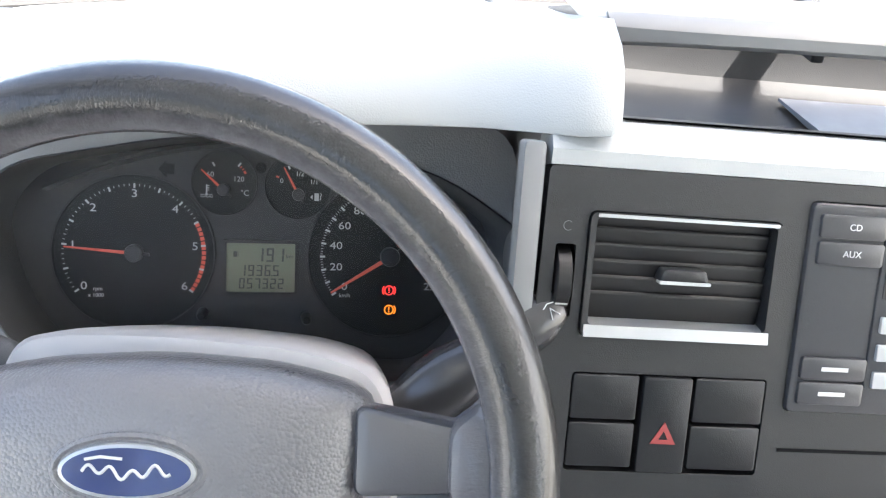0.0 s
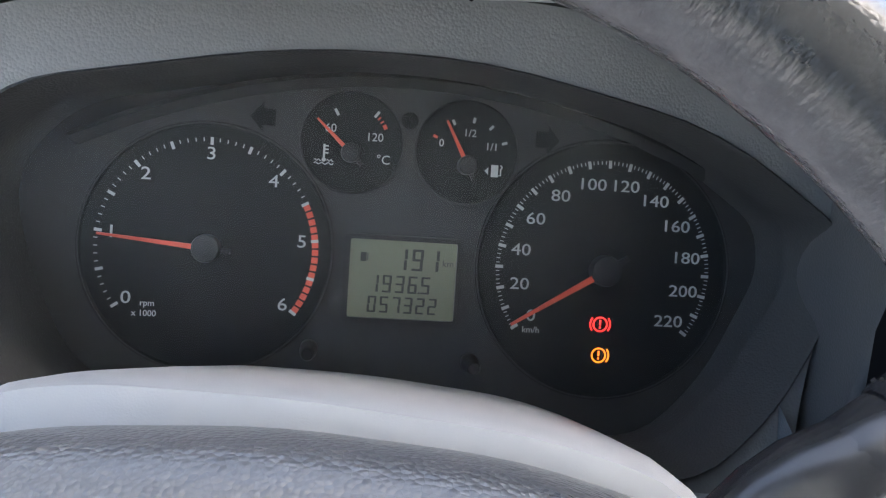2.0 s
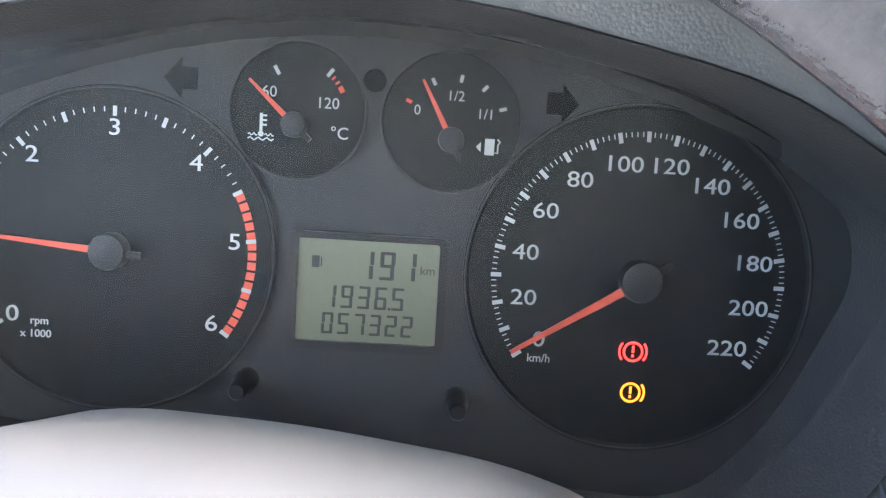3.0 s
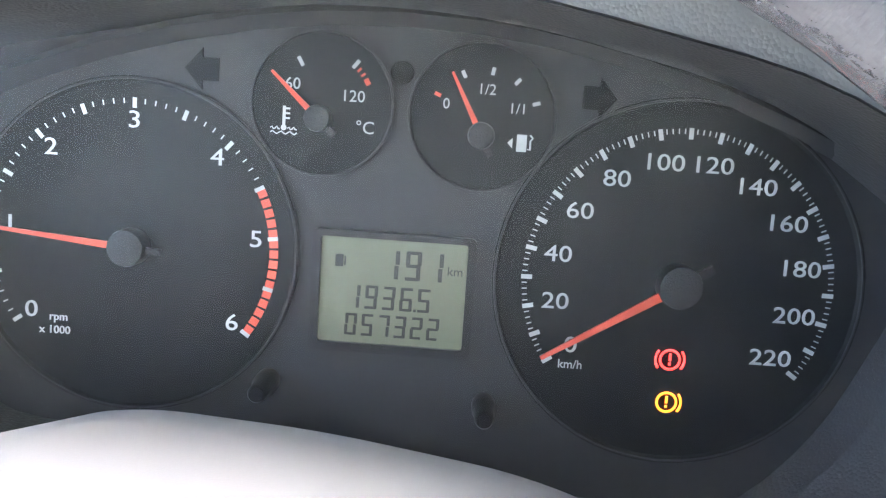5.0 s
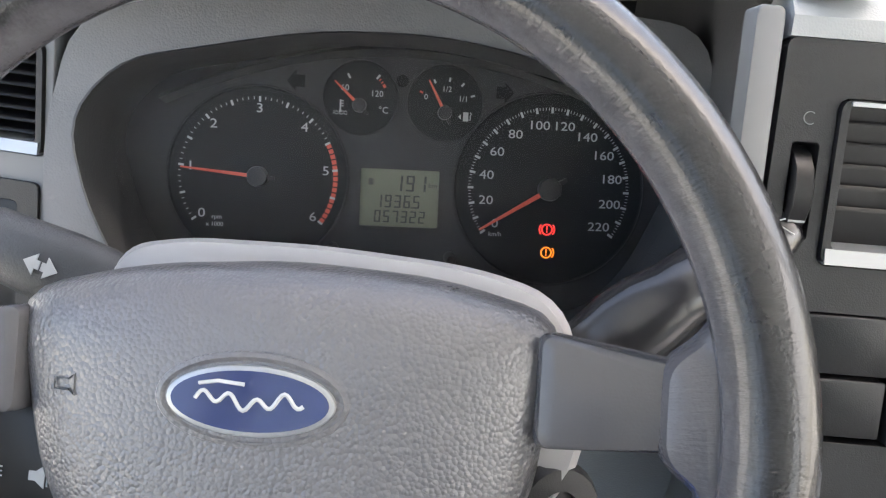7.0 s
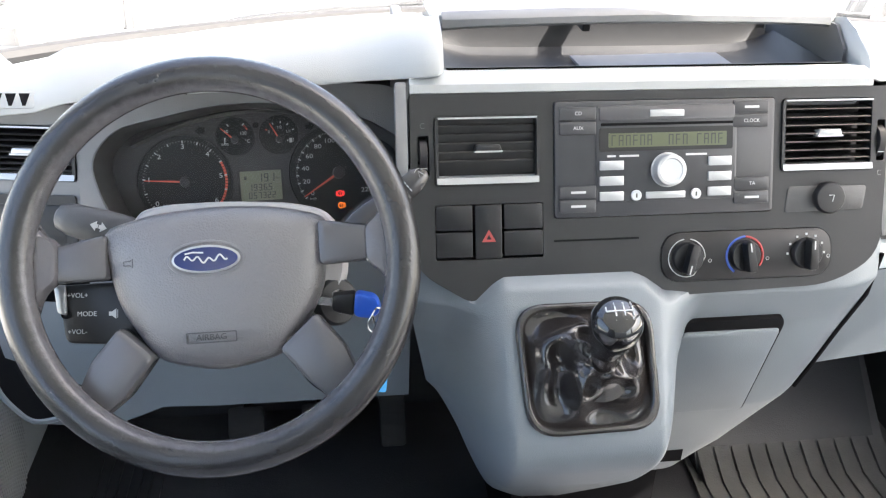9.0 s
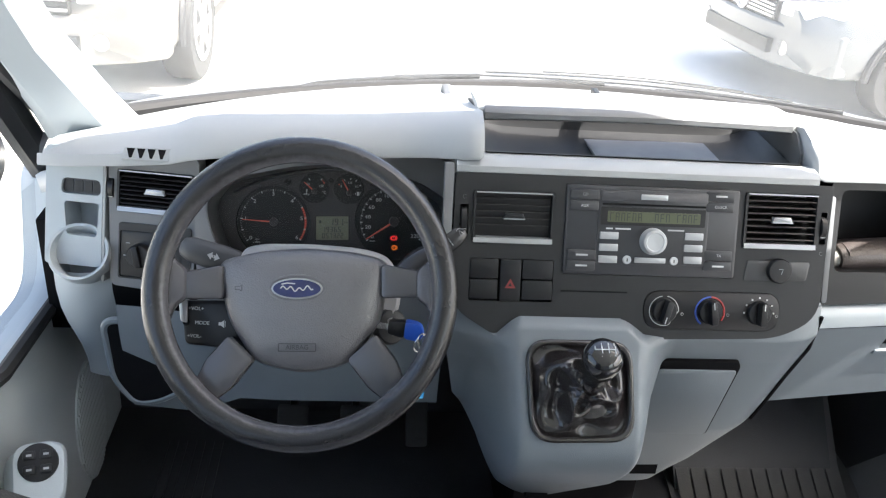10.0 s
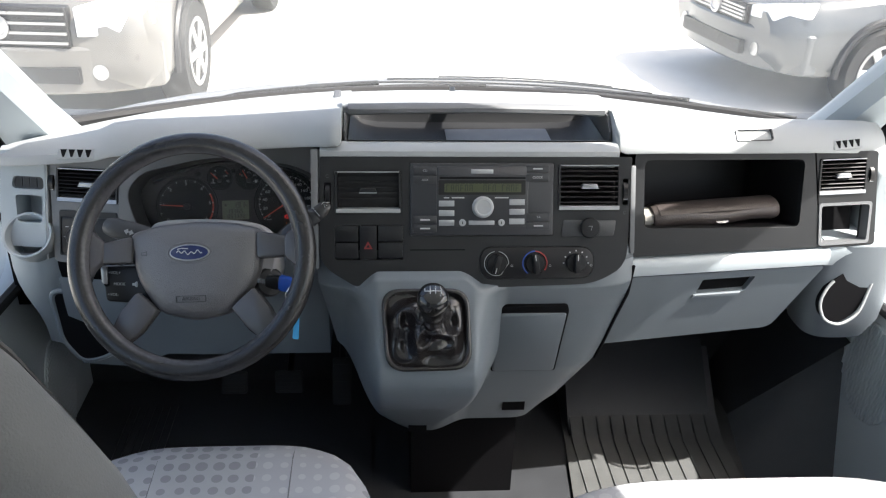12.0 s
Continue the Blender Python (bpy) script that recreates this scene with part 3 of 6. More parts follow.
part("console_lid_gap", slab(rounded([(-0.0610, -0.079), (0.0585, -0.079), (0.0665, 0.073), (0.062, 0.084), (-0.050, 0.084), (-0.057, 0.073)], 0.006), -0.02, 0.0078, 0.001), VOID, console, "dark gap round the lid", LID)
part("console_lid", slab(rounded([(-0.0585, -0.076), (0.0555, -0.076), (0.0625, 0.068), (-0.0535, 0.068)], 0.006), -0.02, 0.0112, 0.003), PALE, console, "flat pale lid", LID)
for x, z, w in ((-0.068, 0.972, 0.017), (0.122, 0.972, 0.022)):
    part("slot", box(x - w, x + w, console_y(x, z) - 0.0035, console_y(x, z) + 0.03, z - 0.011, z + 0.011), VOID, console, "dark slot")
# gear lever surround
FRAME_O = rounded([(-0.075, 0.068), (0.072, 0.068), (0.075, -0.066), (-0.066, -0.068)], 0.034, 8)
FRAME_I = [(x * 0.885, y * 0.885) for x, y in FRAME_O]
part("lever_frame", pierced(FRAME_O, [FRAME_I], -0.04, 0.006), LEATHER, console, "flat leather hem of the lever boot", BOOT, bevel=0.003)

# driver's knee panel and the pocket under the light switch
knee = []
for k in range(9):
    z = 1.055 + 0.29 * k / 8
    knee.append([(x, 0.155 - 0.03 * smooth(1.05, 1.3, z) + 0.035 * (smooth(-0.45, -0.75, x)), 1.055 + 0.038 * smooth(-0.61, -0.52, x) + (z - 1.055) * (1 - 0.30 * smooth(-0.50, -0.56, x) - 0.13 * smooth(-0.61, -0.52, x))) for x in [-0.70 + 0.47 * i / 14 for i in range(15)]])
knee.insert(0, [(x, y + 0.2, z + 0.01) for x, y, z in knee[0]])
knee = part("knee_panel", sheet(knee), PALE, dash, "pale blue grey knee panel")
pocket = rounded([(-0.724, 1.225), (-0.60, 1.222), (-0.585, 1.12), (-0.655, 1.080), (-0.690, 1.075), (-0.718, 1.12)], 0.02, 5)
part("pocket_rim", tube([(x, 0.168, z) for x, z in pocket], 0.006, 8, True), PALE, knee, "pale rim of the pocket")
# no hollow here: a black sheet paints the pocket's inner shade
part("pocket_shade", slab([(x, z) for x, z in pocket], -0.004, 0.004), VOID, knee, "flat black sheet for the pocket's shade", Matrix(((1, 0, 0, 0), (0, 0, -1, 0.168), (0, 1, 0, 0), (0, 0, 0, 1))))

# left end: switch panel and the pale column with slots, cubby and cup holder
# shade on this panel is put into a darker grey than the pad's
part("left_panel", pierced(rounded([(-0.060, 0.006), (0.069, 0.006), (0.067, -0.190), (-0.052, -0.184)], 0.010), [rect(-0.046, 0.064, -0.077, -0.017, 0.004), rect(-0.039, 0.050, -0.170, -0.103, 0.004)], -0.03, 0.0), STRIP, dash, "grey panel round the driver's vent", LEFT, bevel=0.002)
part("switch_plate", pierced(rect(-0.041, 0.062, -0.172, -0.092, 0.004), [rect(-0.039, 0.050, -0.170, -0.103, 0.004)], -0.004, 0.0025), DARK, dash, "charcoal plate round the light switch", LEFT)
part("left_strip", slab(rect(-0.064, -0.0605, -0.18, 0.0, 0.001), -0.03, 0.004, 0.001), PAD, dash, m=LEFT)
part("left_panel_back", slab(rect(-0.05, 0.062, -0.18, 0.0), -0.06, -0.05), VOID, dash, m=LEFT)
COL = rounded([(-0.145, 0.008), (-0.0645, 0.008), (-0.0645, -0.160), (-0.146, -0.160)], 0.006)
column_end = part("end_column", pierced(COL, [rounded([(-0.122, -0.036), (-0.068, -0.036), (-0.067, -0.058), (-0.124, -0.058)], 0.008), rounded([(-0.119, -0.069), (-0.069, -0.069), (-0.072, -0.117), (-0.115, -0.117)], 0.006)], -0.05, 0.004), TRIM, dash, "pale column with cubby holes", LEFT, bevel=0.003)
part("cubby", slab([(-0.119, -0.069), (-0.069, -0.069), (-0.072, -0.117), (-0.115, -0.117)], -0.055, -0.045), TRIM, column_end)
part("slot_plate", slab(rounded([(-0.122, -0.036), (-0.068, -0.036), (-0.067, -0.058), (-0.124, -0.058)], 0.006), -0.01, -0.003), SPOKE, column_end, "grey recess with four slots")
for k in range(4):
    part("slot", slab(rect(-0.1195 + k * 0.0132, -0.1085 + k * 0.0132, -0.0555, -0.0385, 0.002), -0.004, -0.0015), DARK, column_end, m=Matrix())


def cup_holder(cx, cy, cz, r, lean_m, label):
    """A tub open at the top: outer skin, rounded rim, inner skin."""
    prof = [(r * 0.55, -0.075), (r * 0.85, -0.065), (r * 1.12, -0.02), (r * 1.16, 0.0), (r * 1.12, 0.006), (r * 1.02, 0.005), (r * 0.96, -0.002), (r * 0.86, -0.045), (r * 0.80, -0.055), (0.0005, -0.056)]
    return part("cup_holder", lathe(prof, 36), TRIM, dash, label, Matrix.Translation((cx, cy, cz)) @ lean_m)


cup_holder(-0.750, 0.185, 1.326, 0.037, pose(0, 0, 0, 46, 0, 0), "pale cup holder")
for c in dash.children:
    if c.name.startswith("slot"):
        c.parent = column_end
side_fill = []
for k in range(8):
    z = 1.04 + 0.25 * k / 7
    side_fill.append([(x, 0.20 + 0.09 * smooth(1.26, 1.04, z) - 0.012 * math.sin(math.pi * i / 6), z) for i, x in enumerate([-0.795 + 0.08 * j / 6 for j in range(7)])])
part("end_panel", sheet(side_fill), TRIM, dash, "pale panel below the cup holder")

# glove shelf, ledge and door
SHELF = rounded([(-0.017, 0.012), (-0.026, -0.170), (0.342, -0.172), (0.319, 0.004)], 0.006)
HOLE = rounded([(0.000, 0.000), (0.002, -0.120), (0.298, -0.132), (0.302, -0.010)], 0.012)
part("shelf_frame", pierced(SHELF, [HOLE], -0.03, 0.0), DARK, dash, "charcoal frame of the open glove shelf", RIGHT, bevel=0.002)
bm = bmesh.new()
loops = [[bm.verts.new((x, y, -0.012)) for x, y in HOLE], [bm.verts.new((x * 0.96 + 0.006, y * 0.95 - 0.004, -0.19)) for x, y in HOLE]]
skin(bm, loops)
bm.faces.new(loops[-1])
part("shelf_bin", bm, BLACK, dash, "black inside of the glove shelf", RIGHT)
part("right_panel", pierced(rounded([(0.3215, 0.004), (0.345, -0.174), (0.452, -0.172), (0.445, 0.000)], 0.006), [rect(0.330, 0.425, -0.076, -0.010, 0.004), rounded([(0.336, -0.093), (0.438, -0.093), (0.436, -0.166), (0.340, -0.167)], 0.006)], -0.03, 0.0), DARK, dash, "charcoal panel round the passenger's vent", RIGHT, bevel=0.002)
part("right_panel_back", slab(rect(0.325, 0.445, -0.17, 0.0), -0.075, -0.065), VOID, dash, m=RIGHT)
part("small_cubby_rim", pierced(rounded([(0.334, -0.091), (0.440, -0.091), (0.438, -0.168), (0.338, -0.169)], 0.006), [rounded([(0.339, -0.096), (0.435, -0.096), (0.433, -0.163), (0.343, -0.164)], 0.006)], -0.02, 0.0025), STRIP, dash, "grey rim of the small cubby", RIGHT)
LEDGE = []
for x in (0.302, 0.36, 0.48, 0.60, 0.66, 0.686):
    y = 0.110 + 0.109 * (x - 0.312)
    LEDGE.append([(x, y + 0.06, 1.314), (x, y + 0.004, 1.312), (x, y - 0.006, 1.307), (x, y - 0.010, 1.298), (x, y - 0.008, 1.281), (x, y - 0.002, 1.279), (x, y + 0.06, 1.279)])
part("glove_ledge", loft(LEDGE), TRIM, dash, "pale ledge below the glove shelf")
GLOVE = at_frame((0.32, 0.103, 1.31), -14, 6.2)
G_OUT = rounded([(-0.012, -0.034), (0.366, -0.034), (0.306, -0.190), (-0.046, -0.203)], [0.004, 0.01, 0.02, 0.006])
G_HOLE = rounded([(0.130, -0.050), (0.233, -0.049), (0.221, -0.084), (0.124, -0.085)], 0.004)
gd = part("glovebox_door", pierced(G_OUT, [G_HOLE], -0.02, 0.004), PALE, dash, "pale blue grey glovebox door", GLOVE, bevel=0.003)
# black floor paints the shade inside the handle recess
part("handle_recess", slab(G_HOLE, -0.012, -0.006), VOID, gd, "handle recess, its shade painted black")
part("handle", slab(rounded([(0.120, -0.0855), (0.214, -0.0845), (0.211, -0.0935), (0.117, -0.0945)], 0.003), 0.001, 0.0075, 0.002), PALE, gd)
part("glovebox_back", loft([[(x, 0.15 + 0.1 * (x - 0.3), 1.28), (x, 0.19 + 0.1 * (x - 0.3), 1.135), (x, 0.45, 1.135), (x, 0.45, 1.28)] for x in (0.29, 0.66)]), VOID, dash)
# unseen boxes added to keep sun from leaking under the dash
part("sun_block", box(0.62, 0.858, 0.265, 0.61, 1.105, 1.30), VOID, dash)
part("sun_block", box(-0.86, -0.62, 0.33, 0.61, 1.10, 1.30), VOID, dash)
# right end: drum with the slanted cup opening
def squared(v):
    """A cosine or sine flattened towards a rounded square."""
    return math.copysign(abs(v) ** 0.62, v)


drum = part("end_drum", loft([[(0.765 + 0.088 * squared(math.cos(a)) * k, 0.238 + 0.085 * squared(math.sin(a)) * k, z) for a in [2 * math.pi * i / 40 for i in range(40)]] for z, k in ((1.09, 0.45), (1.10, 0.75), (1.14, 0.93), (1.22, 1.0), (1.312, 1.03))]), PALE, dash, "pale rounded end of the dash")
CUP = at_frame((0.738, 0.1515, 1.205), 5, 2)
CUP_EDGE = rounded([(-0.006, 0.058), (0.056, 0.058), (0.046, 0.012), (0.030, -0.032), (-0.004, -0.054), (-0.038, -0.042), (-0.050, -0.008), (-0.036, 0.024)], 0.017, 5)
# the cup's dark depth is painted as a black sheet on the drum
part("cup_shade", slab(CUP_EDGE, -0.012, 0.0015), VOID, drum, "flat black sheet for the shaded cup opening", CUP)
part("cup_ring", tube([(x, y, 0.001 + 0.010 * smooth(0.03, -0.05, y)) for x, y in CUP_EDGE if y < 0.040], 0.0030, 8), PAD, drum, "pale rim of the cup opening", CUP)
part("end_top", loft([[(x, 0.16, 1.314), (x, 0.154, 1.311), (x, 0.152, 1.30), (x, 0.16, 1.27), (x, 0.4, 1.27), (x, 0.4, 1.314)] for x in (0.688, 0.76, 0.856)]), TRIM, dash, "pale ledge at the end of the dash")
part("end_cap_right", box(0.775, 0.858, 0.21, 0.45, 1.30, 1.44), TRIM, dash, bevel=0.01)
part("airbag_flap", pierced(rect(-0.034, 0.034, -0.010, 0.012, 0.004), [rect(-0.032, 0.032, -0.009, 0.0105, 0.003)], -0.004, 0.0012), SPOKE, dash, "thin outlined flap on the pad", at_frame((0.512, 0.172, 1.5205), 42, 6))

# ---- air vents ----
def air_vent(m, u0, u1, v0, v1, label, tilt, blades, wheel_u, wheel_v):
    """A vent: silver lower bezel, tilted blades, a slider and a thumb wheel beside it."""
    v = thing("air_vent", label, "air vent", m, "dash air vents")
    w, h = u1 - u0, v1 - v0
    part("bezel", pierced(rect(u0 + 0.0006, u1 - 0.0006, v0 + 0.0006, v1 - 0.0006, 0.005), [rect(u0 + 0.004, u1 - 0.004, v0 + 0.0075, v1 - 0.003, 0.003)], -0.02, 0.0025), DARK, v)
    part("sill", loft([[(u0 + 0.002, v0 + 0.001, 0.004), (u0 + 0.002, v0 + 0.0075, 0.003), (u0 + 0.002, v0 + 0.010, -0.012), (u0 + 0.002, v0 + 0.001, -0.012)], [(u1 - 0.002, v0 + 0.001, 0.004), (u1 - 0.002, v0 + 0.0075, 0.003), (u1 - 0.002, v0 + 0.010, -0.012), (u1 - 0.002, v0 + 0.001, -0.012)]]), SATIN, v, "silver lower edge")
    part("top_edge", slab(rect(u0 + 0.004, u1 - 0.004, v1 - 0.0030, v1 - 0.0012, 0.0006), 0.001, 0.0040), SATIN, v, "thin silver upper edge")
    part("cavity", slab(rect(u0 + 0.003, u1 - 0.003, v0 + 0.004, v1 - 0.002), -0.044, -0.036), VOID, v)
    inner0, inner1 = v0 + 0.011, v1 - 0.005
    step = (inner1 - inner0) / blades
    for k in range(blades):
        c = inner0 + (k + 0.5) * step
        blade = slab(rounded([(-0.009, -0.0010), (0.009, -0.0012), (0.0105, 0.0), (0.009, 0.0012), (-0.009, 0.0010)], 0.0006, 2), u0 + 0.005, u1 - 0.005)
        turn = Matrix(((0, 0, 1, 0), (0, 1, 0, c), (-1, 0, 0, -0.008), (0, 0, 0, 1))) @ pose(0, 0, 0, 0, 0, 180 + tilt)
        part("blade", blade, BLACK, v, m=turn)
    mid_u, mid_v = (u0 + u1) / 2, (inner0 + inner1) / 2 - 0.001
    part("slider", slab(rounded([(mid_u - 0.0145, mid_v - 0.0035), (mid_u + 0.0145, mid_v - 0.0035), (mid_u + 0.012, mid_v + 0.004), (mid_u - 0.012, mid_v + 0.004)], 0.002), -0.004, 0.006, 0.002), SATIN if blades > 6 else DARK, v, "small slider tab")
    part("slider_edge", slab(rect(mid_u - 0.0145, mid_u + 0.0145, mid_v - 0.0042, mid_v - 0.0024, 0.0008), 0.001, 0.0068), SATIN, v, "silver edge of the slider")
    knurl = bmesh.new()
    n, r = 30, 0.019
    loops = []
    for x in (-0.0042, -0.0035, 0.0035, 0.0042):
        rr = r - (0.001 if abs(x) > 0.004 else 0)
        loops.append([knurl.verts.new((x, (rr + (0.0005 if i % 2 else 0)) * math.cos(2 * math.pi * i / n), (rr + (0.0005 if i % 2 else 0)) * math.sin(2 * math.pi * i / n))) for i in range(n)])
    skin(knurl, loops)
    knurl.faces.new(loops[0][::-1])
    knurl.faces.new(loops[-1])
    tw = part("thumb_wheel", knurl, BLACK, v, "knurled black thumb wheel", pose(wheel_u, wheel_v, -0.0135))
    part("mark", box(-0.0035, 0.0035, -0.0005, 0.0005, 0.019, 0.0197), PRINT, tw, "white mark", pose(0, 0, 0, 40, 0, 0))
    return v


air_vent(FASCIA, *V_L, "black centre air vent with closed blades, silver lower edge", -74, 6, -0.2212, -0.0485)
air_vent(FASCIA, *V_R, "black centre air vent with open blades, silver lower edge", 12, 7, 0.2765, -0.044)
air_vent(LEFT, -0.046, 0.064, -0.077, -0.017, "black driver's side air vent with open blades", 12, 7, -0.0545, -0.045)
air_vent(RIGHT, 0.330, 0.425, -0.076, -0.010, "black passenger's side air vent with open blades", 12, 7, 0.434, -0.042)


def ring_sign(m, parent, kind):
    """The small open or shut marks beside the vents."""
    pts = [(0.0026 * math.cos(a), 0.0026 * math.sin(a), 0) for a in [radians(50 + 260 * i / 12) for i in range(13)]]
    part("vent_mark", tube(pts, 0.00022, 4), MID, parent, "white mark", m)


ring_sign(FASCIA @ pose(-0.2212, -0.018, 0.0005), dash, 0)
ring_sign(FASCIA @ pose(0.2765, -0.079, 0.0005), dash, 0)


def demister(x, y, z, yaw, tip):
    d = thing("demister_vent", "small slotted demister vent in the pale top pad", "air vent", at_frame((x, y, z), tip, yaw), "demister vents")
    part("surround", slab(rounded([(-0.032, -0.009), (0.032, -0.009), (0.034, 0.009), (-0.028, 0.009)], 0.003), -0.004, 0.0015, 0.001), PAD, d)
    for k in range(4):
        u = -0.0195 + k * 0.0138
        part("slot", slab([(u - 0.0055, 0.0065), (u + 0.0055, 0.0065), (u + 0.0015, -0.0065), (u - 0.0015, -0.0065)], 0.0, 0.0021), VOID, d, "dark tapering slot")
    return d


demister(-0.648, 0.1945, 1.4755, -3, 34)
demister(0.694, 0.193, 1.4975, 15, 35)

# ---- instrument cluster ----
cluster = thing("instrument_cluster", "grey instrument cluster with black dials, lit warning lamps and display", "instrument cluster", DIALS)
part("face", slab([(x * 1.02, y * 1.03) for x, y in THROAT], -0.006, 0.0), CLUSTER, cluster, "dusty dark grey dial face")
part("visor", loft([[(x, 0.0705 - 0.10 * (x / 0.14) ** 2 * 0.4 + dy, dz) for dy, dz in ((0.0, 0.001), (0.004, 0.001), (0.004, 0.012), (0.002, 0.014))] for x in [-0.12 + 0.24 * i / 12 for i in range(13)]]), CLUSTER, cluster)


def tick(bm, cx, cy, r0, r1, w, deg, z=0.0016):
    a = radians(deg)
    d, n = Vector((math.cos(a), math.sin(a), 0)), Vector((-math.sin(a), math.cos(a), 0))
    c = Vector((cx, cy, 0))
    lower = [bm.verts.new(c + d * r + n * k * w / 2 + Vector((0, 0, z))) for r, k in ((r0, -1), (r1, -1), (r1, 1), (r0, 1))]
    upper = [bm.verts.new(v.co + Vector((0, 0, 0.0002))) for v in lower]
    skin(bm, [lower, upper])
    bm.faces.new(upper)


def needle(parent, cx, cy, length, deg, w, hub):
    nd = part("needle", slab([(0.0, -w / 2), (length, -w / 5), (length, w / 5), (0.0, w / 2)], 0.0050, 0.0060), REDPR, parent, "orange red needle", pose(cx, cy, 0, 0, 0, deg))
    hb = part("needle_hub", lathe([(hub, 0.0018), (hub, 0.006), (hub * 0.94, 0.0075), (hub * 0.8, 0.0078), (0.0003, 0.0078)], 24), DARK, parent, "dark grey needle hub", pose(cx, cy, 0))
    part("counterweight", slab(rect(-hub * 1.7, -hub * 0.6, -w * 0.45, w * 0.45), 0.004, 0.0058), BLACK, parent, m=pose(cx, cy, 0, 0, 0, deg))
    return nd


def dial(name, cx, cy, r, label):
    d = part(name, lathe([(r, 0.0004), (r, 0.0022), (r * 0.985, 0.0024), (r * 0.965, 0.0014), (0.0004, 0.0012)], 48), DIAL, cluster, label, pose(cx, cy, 0))
    part("ring", tube([(r * 0.985 * math.cos(a), r * 0.985 * math.sin(a), 0.0024) for a in [2 * math.pi * i / 64 for i in range(64)]], 0.00035, 5, True), CLUSTER, d, "thin raised ring")
    return d


tach = dial("tachometer", -0.0725, 0.0065, 0.0465, "black rev counter")
scale, small = bmesh.new(), bmesh.new()
for k in range(61):
    deg = 215.2 - 250.0 * k / 60
    if k % 5 == 0:
        tick(scale, 0, 0, 0.0378, 0.0406, 0.0011, deg)
    elif k < 45:
        tick(small, 0, 0, 0.0390, 0.0404, 0.0003, deg)
part("scale_marks", scale, PRINT, tach, "white scale marks")
part("fine_marks", small, PRINT, tach)
red = bmesh.new()
for k in range(45, 60):
    tick(red, 0, 0, 0.0381, 0.0405, 0.0022, 215.2 - 250.0 * (k + 0.5) / 60, 0.0013)
part("red_zone", red, REDPR, tach, "orange red zone")
for k in range(7):
    a = radians(215.2 - 250.0 * k / 6)
    words(str(k), 0.0066, pose(0.0345 * math.cos(a), 0.0345 * math.sin(a), 0.0016), PRINT, tach, "numeral", wide=1.2)
words("rpm", 0.0032, pose(-0.0205, -0.0215, 0.0016), PRINT, tach)
words("x 1000", 0.0032, pose(-0.0215, -0.0253, 0.0016), PRINT, tach)
needle(tach, 0, 0, 0.0385, 175, 0.0020, 0.0052)

speedo = dial("speedometer", 0.0775, 0.0066, 0.0505, "black speedometer")
scale, small = bmesh.new(), bmesh.new()
for k in range(111):
    deg = 214.9 - 249.1 * k / 110
    if k % 5 == 0:
        tick(scale, 0, 0, 0.0394, 0.0424, 0.0012, deg)
    else:
        tick(small, 0, 0, 0.0408, 0.0422, 0.0003, deg)
part("scale_marks", scale, PRINT, speedo, "white scale marks")
part("fine_marks", small, PRINT, speedo)
for k in range(0, 221, 20):
    a = radians(214.9 - 249.1 * k / 220)
    words(str(k), 0.0064, pose(0.0333 * math.cos(a), 0.0333 * math.sin(a), 0.0016), PRINT, speedo, "numeral", wide=1.22)
words("km/h", 0.0034, pose(-0.0270, -0.0245, 0.0016), PRINT, speedo)
needle(speedo, 0, 0, 0.0420, 212, 0.0026, 0.0060)

temp = dial("temperature_gauge", -0.0218, 0.0488, 0.0194, "small black temperature gauge")
marks = bmesh.new()
for deg, r in ((120, 0.0112), (52, 0.0126)):
    tick(marks, 0.0, 0, r, r + 0.0027, 0.0010, deg)
part("scale_marks", marks, PRINT, temp)
marks = bmesh.new()
for deg, w in ((45, 0.0006), (38, 0.0006), (29, 0.0018)):
    tick(marks, 0, 0, 0.0128, 0.0142, w, deg)
part("red_zone", marks, REDPR, temp, "orange red zone")
words("60", 0.0044, pose(-0.0082, 0.0048, 0.0016), PRINT, temp, "numeral")
words("120", 0.0044, pose(0.0082, 0.0024, 0.0016), PRINT, temp, "numeral")
words("\u00b0C", 0.0048, pose(0.0118, -0.0058, 0.0016), PRINT, temp)
therm = box(-0.0004, 0.0004, -0.002, 0.004, 0.0014, 0.0016)
for y in (0.0005, 0.0018, 0.0031):
    box(0.0004, 0.0016, y, y + 0.0005, 0.0014, 0.0016, therm)
slab(disc(0, -0.0018, 0.0008, 10), 0.0014, 0.0016, bm=therm)
for x0 in (-0.0036, 0.0010):
    tube([(x0 + 0.0026 * i / 6, -0.0020 + 0.0004 * math.sin(i * 2), 0.0015) for i in range(7)], 0.0002, 4, bm=therm)
tube([(-0.0036 + 0.0072 * i / 12, -0.0032 + 0.0004 * math.sin(i * 1.6), 0.0015) for i in range(13)], 0.0002, 4, bm=therm)
part("thermometer_sign", therm, PRINT, temp, "white sign", pose(-0.0102, -0.0052, 0))
needle(temp, -0.0005, -0.004, 0.0172, 137, 0.0017, 0.0036)

fuel = dial("fuel_gauge", 0.0213, 0.0482, 0.0200, "small black fuel gauge")
marks = bmesh.new()
for deg, r in ((117, 0.0112), (80, 0.0113), (48, 0.0122), (17, 0.0138)):
    tick(marks, 0, 0, r, r + 0.0021, 0.0010, deg)
part("scale_marks", marks, PRINT, fuel)
marks = bmesh.new()
tick(marks, 0, 0, 0.0124, 0.0142, 0.0010, 157)
part("red_zone", marks, REDPR, fuel, "orange red mark")
